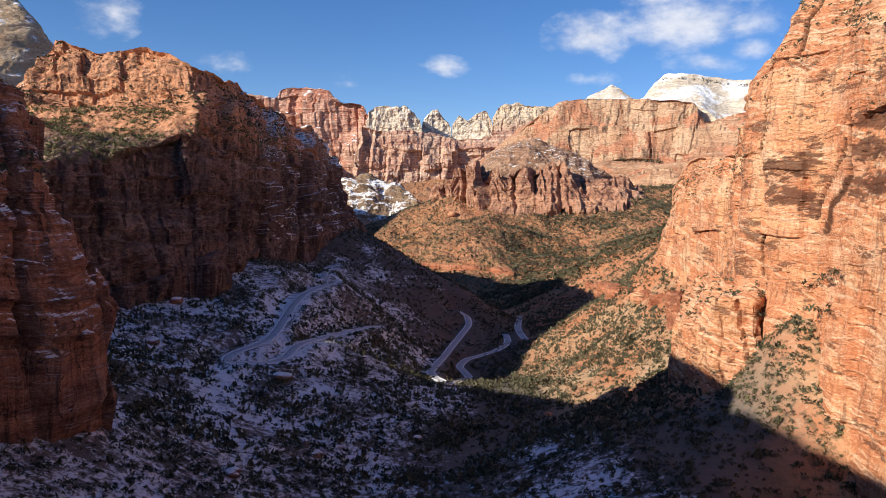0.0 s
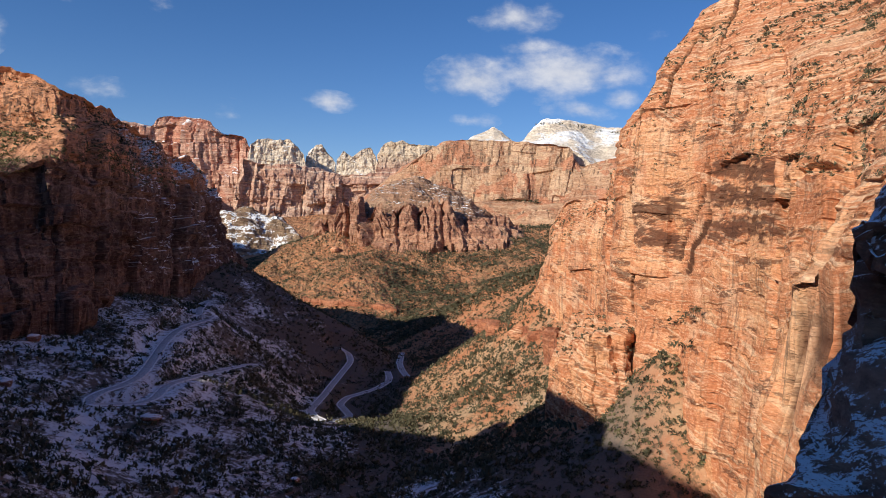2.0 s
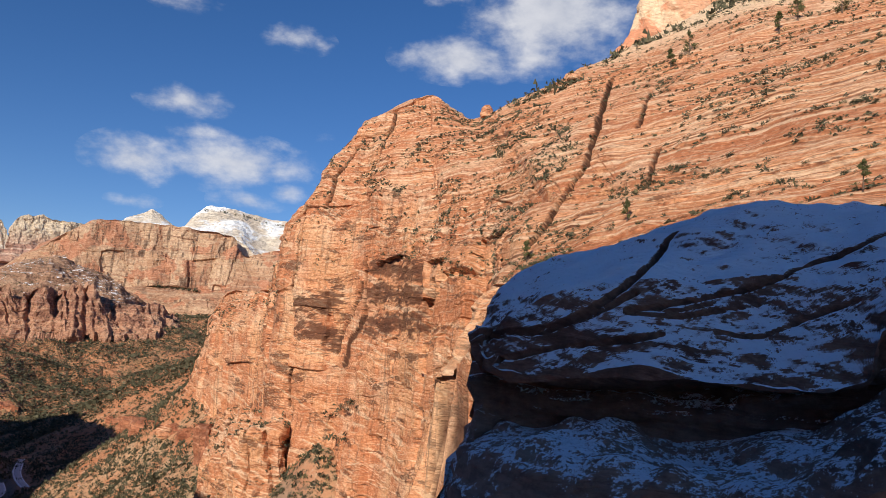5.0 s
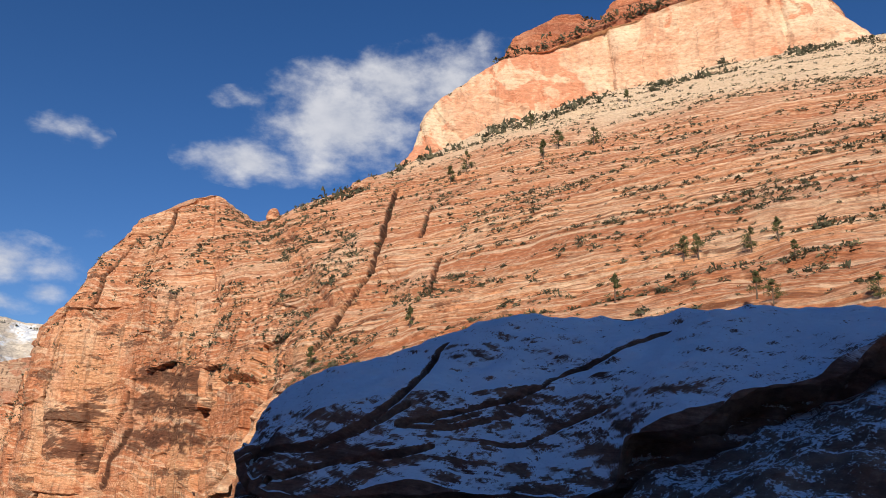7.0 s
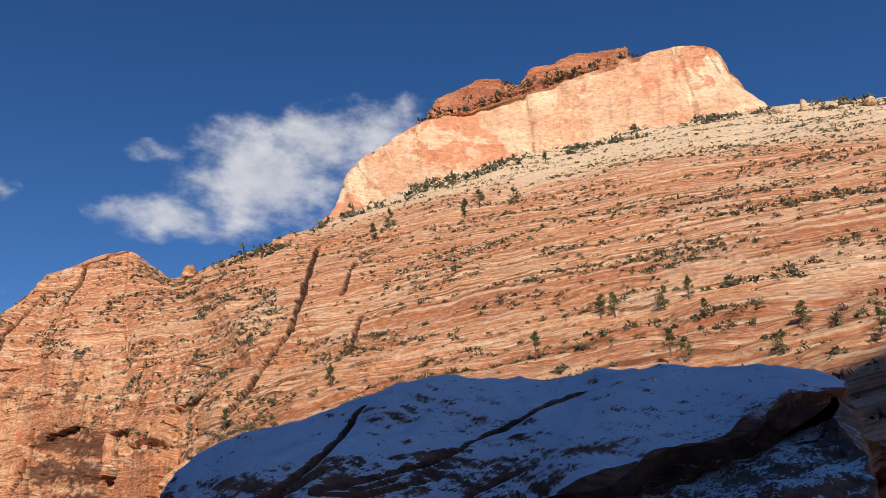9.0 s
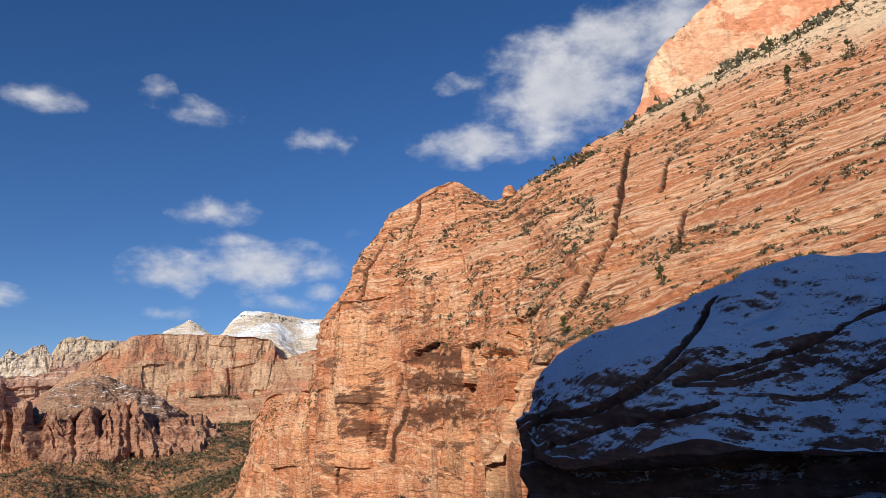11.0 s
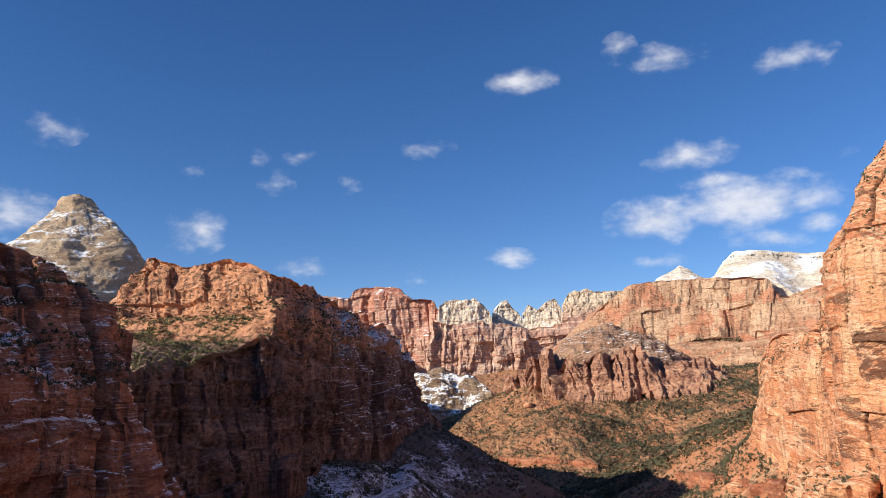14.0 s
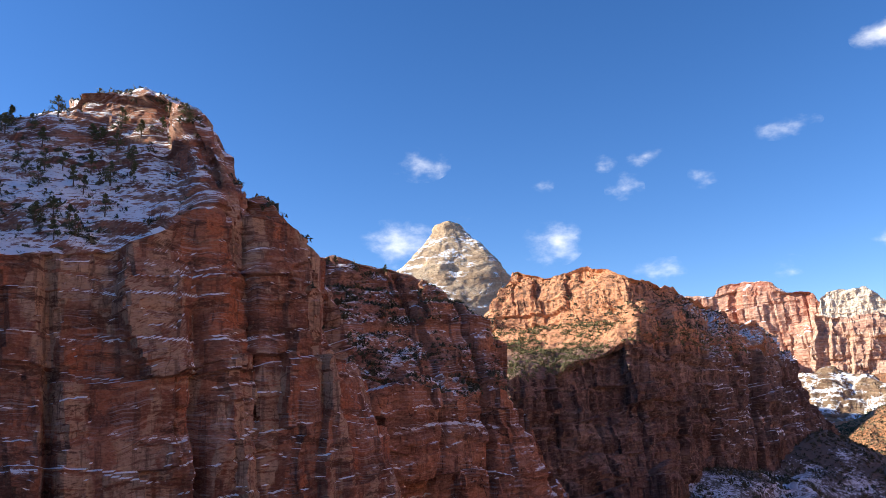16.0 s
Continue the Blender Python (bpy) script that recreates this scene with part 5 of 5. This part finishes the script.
def scatter(p, count, seed, mask=None, least=0.45):
    """Places on a grid where plants can root, drawn by area."""
    r = np.random.default_rng(seed)
    a, b, c = p[:-1, :-1], p[:-1, 1:], p[1:, :-1]
    n = np.cross(b - a, c - a)
    area = np.linalg.norm(n, axis=-1)
    lean = np.abs(n[..., 2]) / np.maximum(area, 1e-9)
    w = area * np.clip((lean - least) / 0.2, 0, 1)
    if mask is not None:
        w = w * mask(a)
    w = w.ravel() / w.sum()
    pick = r.choice(len(w), count, p=w)
    u, v = r.random((2, count, 1))
    i, j = np.unravel_index(pick, area.shape)
    return a[i, j] + (b - a)[i, j] * u + (c - a)[i, j] * v


def thicket(name, places, low, high, shapes, material, label, seed, tall=0.85, power=2.2):
    r = np.random.default_rng(seed)
    n = len(places)
    size = low + (high - low) * r.random(n) ** power
    turn = r.uniform(0, 2 * math.pi, n)
    v = shapes[r.integers(0, len(shapes), n)]
    x = (v[..., 0] * np.cos(turn)[:, None] - v[..., 1] * np.sin(turn)[:, None]) * size[:, None]
    y = (v[..., 0] * np.sin(turn)[:, None] + v[..., 1] * np.cos(turn)[:, None]) * size[:, None]
    z = v[..., 2] * (size * tall * r.uniform(0.7, 1.35, n))[:, None] - 0.05
    verts = (np.stack([x, y, z], -1) + places[:, None, :]).reshape(-1, 3)
    me = mesh_of(bpy.data.meshes.new(name), verts, np.arange(len(verts)).reshape(-1, 3), material)
    return tagged(new(name, me), label, "shrubs", kind="stuff")


def patchy(scale, low, high, seed):
    def f(p):
        return np.clip((fbm(p / scale + seed, 3) - low) / (high - low), 0.02, 1)
    return f


def off_road(p):
    near = np.full(p.shape[:-1], 1e9)
    for line in COURSES:
        for q in line[::4]:
            near = np.minimum(near, np.hypot(p[..., 0] - q[0], p[..., 1] - q[1]))
    return near > 10


def valley_side(p):
    d = np.hypot(p[..., 0], p[..., 1])
    bearing = np.degrees(np.arctan2(-p[..., 0], p[..., 1]))
    return off_road(p) * patchy(45, -0.6, 0.2, 3)(p) * (d > 120) * (d < 1500) * (bearing < 42) * (bearing > -34) * np.clip(520 / np.maximum(d, 1), 0.12, 1)


small_clumps = clump_shapes(12, 10, 0.42, 1)
fine_clumps = clump_shapes(10, 11, 0.36, 2)
leafy_clumps = clump_shapes(10, 22, 0.27, 7)
thicket("valley_scrub", scatter(ground_p, 46000, 11, lambda p: valley_side(p) * (np.hypot(p[..., 0], p[..., 1]) > 430), -0.1), 1.1, 3.3, small_clumps, foliage, "dark juniper and oak scrub on the valley slopes", 21, 1.0, 1.6)
thicket("near_valley_scrub", scatter(ground_p, 8200, 51, lambda p: off_road(p) * patchy(30, -0.8, 0.1, 3)(p) * (np.hypot(p[..., 0], p[..., 1]) > 200) * (np.hypot(p[..., 0], p[..., 1]) <= 440) * (p[..., 1] > 150) * (p[..., 0] > -200) * (p[..., 0] < 200), 0.1), 0.8, 2.8, leafy_clumps, foliage, "dark leafy oak and juniper scrub below the overlook", 52, 0.95, 1.4)


def sunny(p):
    d = np.hypot(p[..., 0], p[..., 1])
    bearing = np.degrees(np.arctan2(-p[..., 0], p[..., 1]))
    return patchy(30, -0.5, 0.3, 6)(p) * (d > 440) * (d < 1300) * (bearing < -3) * (bearing > -36)


def apron(p):
    return patchy(14, -0.5, 0.3, 9)(p) * (np.hypot(p[..., 0] - 176, p[..., 1] - 368) < 46)


thicket("apron_scrub", scatter(ground_p, 420, 71, apron, 0.1), 0.8, 2.4, leafy_clumps, foliage_green, "green oak brush on the slope under the sunlit wall", 72, 0.9)
thicket("slope_scrub", scatter(ground_p, 9000, 31, sunny, 0.2), 0.7, 2.4, small_clumps, foliage, "green scrub oak on the sunny slope", 29, 0.85)
thicket("sunny_scrub", scatter(ground_p, 7500, 12, sunny, 0.2), 0.5, 1.9, small_clumps, foliage_dry, "dry yellow-green brush on the sunny slope", 22, 0.8)


def talus_far(p):
    d = np.hypot(p[..., 0], p[..., 1])
    bearing = np.degrees(np.arctan2(-p[..., 0], p[..., 1]))
    shady = 0.65 + np.clip((p[..., 0] - 120 + (2200 - p[..., 1]) * 0.1) / 120, 0, 1)
    return shady * patchy(140, -0.9, 0.5, 8)(p) * (d > 1350) * (d < 2650) * (bearing < 9) * (bearing > -18)


thicket("talus_scrub", scatter(ground_p, 38000, 13, talus_far, 0.2), 1.8, 4.8, clump_shapes(6, 5, 0.65, 5), foliage, "scrub on the far talus slopes", 23, 0.9)


def slope_side(p):
    d = np.hypot(p[..., 0], p[..., 1])
    return patchy(np.array((38, 38, 7)), -0.2, 0.5, 5)(p) * (d > 40) * np.clip(400 / np.maximum(d, 1), 0.6, 1.5)


def within(low, high):
    def f(p):
        d = np.hypot(p[..., 0], p[..., 1])
        return slope_side(p) * (d >= low) * (d < high)
    return f


SLICK = right_p[175:472]
thicket("slickrock_shrubs", scatter(SLICK, 6500, 14, within(230, 900), 0.1), 0.4, 1.4, fine_clumps, foliage, "dark shrubs rooted in the slickrock ledges", 24, 0.8)
thicket("slickrock_dry_shrubs", scatter(SLICK, 4500, 15, within(230, 900), 0.1), 0.3, 1.1, fine_clumps, foliage_dry, "pale dry shrubs rooted in the slickrock ledges", 25, 0.7)
thicket("nearer_shrubs", scatter(SLICK, 3400, 44, within(40, 230), 0.1), 0.35, 1.4, leafy_clumps, foliage, "dark leafy shrubs on the nearer slickrock", 45, 0.8)
thicket("nearer_dry_shrubs", scatter(SLICK, 2400, 46, within(40, 230), -0.25), 0.3, 1.2, leafy_clumps, foliage_dry, "pale dry brush on the nearer slickrock", 47, 0.7)
thicket("cliff_top_shrubs", scatter(right_p[180:472, :407], 2000, 38, lambda p: patchy(np.array((40, 40, 9)), -0.1, 0.5, 15)(p) * (np.hypot(p[..., 0], p[..., 1]) > 260), 0.1), 0.6, 1.8, fine_clumps, foliage, "dark shrubs along the ledges of the sunlit cliff top", 39, 0.85)
FOOT_LEDGES = [(175, 442, 153), (175, 422, 154), (179, 415, 154), (182, 405, 154), (184, 394, 155), (188, 388, 158), 
    (189, 379, 161), (186, 362, 165), (186, 350, 168)] + [(173, 407, 140), (180, 409, 137), (182, 398, 135), (184, 390, 132), (186, 387, 128), (182, 370, 126), 
    (183, 366, 122)] + [(180, 408, 145), (183, 398, 146), (186, 388, 147), (183, 367, 149), (184, 354, 150)]
spread = np.random.default_rng(8)
spots = np.repeat(np.array(FOOT_LEDGES, float), 9, axis=0)
spots = spots + spread.normal(size=spots.shape) * (2.5, 2.5, 1.2)
thicket("foot_ledge_shrubs", spots, 0.6, 1.9, fine_clumps, foliage, "green shrubs on ledges at the cliff foot", 40, 0.9)
thicket("ridge_crown_scrub", scatter(ridge_p[186:254], 1800, 36, patchy(60, -0.4, 0.4, 2), 0.45), 0.9, 2.6, small_clumps, foliage, "scattered scrub on the ridge crown", 37)
thicket("ridge_scrub", scatter(ridge_p[142:188, :240], 5000, 16, patchy(40, -0.5, 0.3, 2), 0.3), 0.9, 2.4, small_clumps, foliage_green, "green scrub on the ridge terrace", 26)
thicket("ledge_scrub", np.concatenate([scatter(near_p[194:352, 168:], 3400, 17, patchy(20, -0.3, 0.5, 2), 0.4), scatter(butt_p[110:204, 100:], 3600, 18, patchy(25, -0.3, 0.5, 4), 0.4)]),
        0.45, 2.0, small_clumps, foliage, "shrubs on snowy cliff ledges", 27)
thicket("buttress_scrub", scatter(low_p, 420, 19, None, 0.45), 0.6, 1.8, fine_clumps, foliage, "shrubs on the blocky buttress", 28)

# ---- road surfaces ----
road_mat = plain("ploughed_asphalt", (0.36, 0.36, 0.39), 0.85, 1.5, (0.55, 0.56, 0.60))
verge_mat = plain("ploughed_snow", (0.80, 0.82, 0.86), 0.9, 2.5, (0.55, 0.55, 0.58))


def ribbon(name, line, left, right, lift, material, label, category):
    d = np.gradient(line[:, :2], axis=0)
    d /= np.linalg.norm(d, axis=1)[:, None]
    side = np.c_[d[:, 1], -d[:, 0]]
    rows = []
    for k, w in enumerate(np.linspace(left, right, 5)):
        up = lift + (0.25 if k in (1, 2, 3) else -0.4)
        rows.append(np.c_[line[:, :2] + side * w, line[:, 2] + up])
    return tagged(new(name, grid_mesh(name, np.array(rows), material, True)), label, category, kind="structure")


for k, line in enumerate(COURSES):
    ribbon("road", line, -3.0, 3.0, 0.1, road_mat, "ploughed asphalt mountain road with wheel tracks", "road")
    for a, b in ((-5.0, -2.9), (2.9, 5.0)):
        ribbon("verge", line, a, b, 0.0, verge_mat, "bank of ploughed snow beside the road", "verge")

# ---- boulders ----
def boulder_mesh(name, size, material, seed):
    bm = bmesh.new()
    bmesh.ops.create_icosphere(bm, subdivisions=3, radius=1.0)
    for v in bm.verts:
        q = v.co * 1.1 + Vector((seed * 3.1, seed, 0))
        cut = 0.22 * noise.noise(q) + 0.1 * noise.noise(q * 2.3)
        v.co *= 1 + cut
        v.co.z = max(v.co.z, -0.55)
        v.co = Vector((v.co.x * size[0], v.co.y * size[1], v.co.z * size[2]))
    me = bpy.data.meshes.new(name)
    bm.to_mesh(me)
    bm.free()
    me.materials.append(material)
    return me


BOULDERS = [(199, 754, 99), (25, 2305, 139), (-238, 667, 97), (84, 562, 35), (-217, 558, 82), (-120, 563, 57), 
    (-74, 451, 37), (-108, 387, 49), (-83, 460, 40), (-14, 512, 30), (-165, 344, 129), (171, 498, 140)]
SIZES = [(9, 8, 8), (16, 12, 11), (7, 5, 4), (4, 3, 2.2), (6, 5, 4), (8, 5, 4), (4, 3, 3), (5, 4, 3), (3, 2.5, 4), (3, 3, 2), (4, 4, 3), (4, 3, 3)]
for k, (place, size) in enumerate(zip(BOULDERS, SIZES)):
    b = new("boulder", boulder_mesh("boulder", size, rock_right if k in (0, 1, 3, 11) else rock_left_shaded, k + 1))
    b.matrix_world = pose(place[0], place[1], place[2] + size[2] * 0.3, 0, 0, 37 * k)
    tagged(b, "rounded pale sandstone boulder on the sunny slope" if k in (0, 1, 3, 11) else "fallen red sandstone block with snow among scrub", "boulder", group="boulders")


# ---- trees ----
def tube(bm, points, radii, sides=6):
    rings = []
    for k, (p, r) in enumerate(zip(points, radii)):
        d = (points[min(k + 1, len(points) - 1)] - points[max(k - 1, 0)]).normalized()
        x = d.orthogonal().normalized()
        y = d.cross(x)
        rings.append([bm.verts.new(p + (x * math.cos(a) + y * math.sin(a)) * r) for a in (2 * math.pi * j / sides for j in range(sides))])
    for a, b in zip(rings[:-1], rings[1:]):
        for j in range(sides):
            bm.faces.new((a[j], a[(j + 1) % sides], b[(j + 1) % sides], b[j]))
    bm.faces.new(rings[-1])


def tree(seed, conical):
    """A pinyon or young pine of unit height: tapered trunk, limbs, leafy crown."""
    r = random.Random(seed)
    root = new("pine_tree")
    bm = bmesh.new()
    lean = Vector((r.uniform(-0.06, 0.06), r.uniform(-0.06, 0.06), 0))
    spine = [Vector((0, 0, -0.03)) + lean * h * h + Vector((0, 0, h)) for h in (0, 0.15, 0.35, 0.6, 0.85, 0.97)]
    tube(bm, spine, [0.035, 0.03, 0.024, 0.016, 0.008, 0.003])
    puffs = []
    for k in range(17):
        h = r.uniform(0.18, 0.95)
        reach = (0.34 * (1.06 - h) if conical else 0.34 * math.sin(math.pi * min(h * 0.9 + 0.12, 1)) ) * r.uniform(0.6, 1.15)
        a = r.uniform(0, 2 * math.pi)
        tip = lean * h * h + Vector((math.cos(a) * reach, math.sin(a) * reach, h + 0.05 * r.random()))
        start = lean * h * h + Vector((0, 0, h - 0.06))
        tube(bm, [start, (start + tip) / 2 + Vector((0, 0, -0.01)), tip], [0.011, 0.008, 0.003], 4)
        puffs.append((tip, 0.05 + reach * 0.34))
        puffs.append(((start + tip * 2) / 3, 0.04 + reach * 0.28))
    me = bpy.data.meshes.new("trunk")
    bm.to_mesh(me)
    bm.free()
    me.materials.append(bark)
    part = new("trunk", me)
    part.parent = root
    q = np.random.default_rng(seed)
    leaves = []
    for c, rad in puffs:
        v = q.normal(size=(34, 3))
        v = v / np.linalg.norm(v, axis=1)[:, None] * rad * q.uniform(0.4, 1.0, (34, 1)) * (1, 1, 0.7) + np.array(c)
        leaves.append((v[:, None, :] + q.normal(size=(34, 3, 3)) * 0.022).reshape(-1, 3))
    v = np.concatenate(leaves)
    crown = new("crown", mesh_of(bpy.data.meshes.new("crown"), v, np.arange(len(v)).reshape(-1, 3), foliage_tree))
    crown.parent = root
    return root


foliage_tree = leaf_material("pine_foliage", (0.05, 0.062, 0.022), (0.15, 0.15, 0.065))
SLOPE_TREES = [(116, 58, 229), (140, 55, 241), (137, 41, 240), (122, 30, 233), (140, 37, 242), (108, 14, 226), 
    (96, 15, 220), (101, 30, 223), (135, 123, 233), (101, 28, 222), (260, 205, 336), (253, 209, 328), 
    (261, 163, 332), (269, 160, 339), (270, 143, 337), (139, 164, 226), (315, 205, 379), (140, 52, 241), 
    (86, 4, 219), (365, 171, 406)]
LEDGE_TREES = [(-283, 139, 308), (-269, 149, 311), (-254, 128, 286), (-191, 107, 245), (-198, 115, 252), 
    (-253, 154, 300), (-246, 161, 306), (-216, 126, 269), (-225, 166, 307), (-277, 134, 302), 
    (-268, 139, 303), (-258, 138, 294), (-264, 155, 306), (-249, 155, 296), (-238, 154, 292), 
    (-234, 161, 299), (-226, 164, 299), (-239, 123, 276), (-235, 127, 278), (-235, 133, 280), 
    (-230, 140, 279), (-218, 147, 280), (-214, 137, 271), (-212, 127, 266), (-201, 112, 254), 
    (-203, 108, 251), (-193, 114, 247), (-197, 125, 256), (-209, 142, 272), (-207, 160, 296), 
    (-225, 120, 269)]
RIM_TREES = [(-197, 222, 254), (-253, 291, 270), (-237, 312, 267), (-199, 278, 209), (-211, 316, 229), 
    (-159, 190, 220)]
kinds = [tree(3, True), tree(4, False), tree(5, False), tree(6, True)]
for t in kinds:
    tagged(t, "green pine tree rooted in the slickrock slope", "tree", group="pines on the slope")
made = 0
for places, scale, label in ((SLOPE_TREES, (0.026, 0.038), "green pine tree rooted in the slickrock slope"),
                             (LEDGE_TREES, (0.02, 0.03), "dark pine tree on the snowy cliff top"),
                             (RIM_TREES, (0.011, 0.016), "dark pine tree on the buttress rim")):
    for k, p in enumerate(places):
        far = math.hypot(p[0], p[1])
        size = min(max(far * random.uniform(*scale), 2.5), 9.0)
        if made < len(kinds):
            t = kinds[made]
            t.matrix_world = pose(*p, 0, 0, 50 * k) @ Matrix.Scale(size, 4)
        else:
            t = kinds[made % len(kinds)]
            t = copy_thing(t, pose(*p, 0, 0, 77 * k))
            t.scale = (size, size, size * random.uniform(0.9, 1.15))
        tagged(t, label, "tree", group="pines")
        made += 1

# ---- trees on the white summit ----
SUMMIT = [(850, 3002, 682), (915, 2973, 682), (966, 2970, 678), (1016, 2961, 674), (1055, 2955, 668), 
    (1094, 2948, 663), (1128, 2930, 656)]
spread = np.random.default_rng(18)
spots = np.repeat(np.array(SUMMIT, float), 7, axis=0)
spots = spots + spread.normal(size=spots.shape) * (14, 14, 1.5)
thicket("summit_trees", spots, 3.0, 5.5, small_clumps, foliage, "dark trees along the white summit", 41, 1.3)

# ---- small rock stacks on the skyline ----
STACKS = [(454, 52, 445), (441, 37, 435), (462, 24, 443), (460, 4, 437), (260, 352, 340), (260, 277, 343)]
for k, (p, size) in enumerate(zip(STACKS, ((2.4, 2.4, 3), (2, 2, 5), (4, 3, 2.6), (5, 3.5, 3), (4, 4, 5), (4, 4, 2.5)))):
    b = new("hoodoo", boulder_mesh("hoodoo", size, rock_right, 30 + k))
    b.matrix_world = pose(p[0], p[1], p[2] + size[2] * 0.5, 0, 0, 61 * k)
    tagged(b, "small weathered sandstone hoodoo on the skyline", "hoodoo", group="hoodoos on the skyline")
thicket("temple_scrub", np.concatenate([scatter(temple_p[85:98, 2:-2], 260, 33, None, 0.2), scatter(right_p[452:474, 370:-2], 480, 34, patchy(35, -0.3, 0.4, 11), 0.1)]), 1.2, 3.5, fine_clumps, foliage, "dark trees along the rim and foot of the summit wall", 35, 1.2)

# ---- trees on the bench of the middle mesa ----
BENCH = [(640, 2772, 350), (669, 2758, 349), (700, 2742, 347), (735, 2722, 345), (765, 2703, 342)]
spread = np.random.default_rng(19)
spots = np.repeat(np.array(BENCH, float), 12, axis=0)
spots = spots + spread.normal(size=spots.shape) * (10, 8, 2)
thicket("bench_trees", spots, 3.0, 6.0, small_clumps, foliage, "dark trees on a bench of the far mesa", 61, 1.1)

# ---- brush along the foot of the temple's cap ----
spread = np.random.default_rng(23)
spots = CAP_SPOTS + spread.normal(size=CAP_SPOTS.shape) * (5, 5, 3) + np.array((-6, -6, 2))
thicket("cap_brush", spots, 2.5, 6.0, small_clumps, foliage, "dark trees along the foot of the summit cap", 63, 0.9)
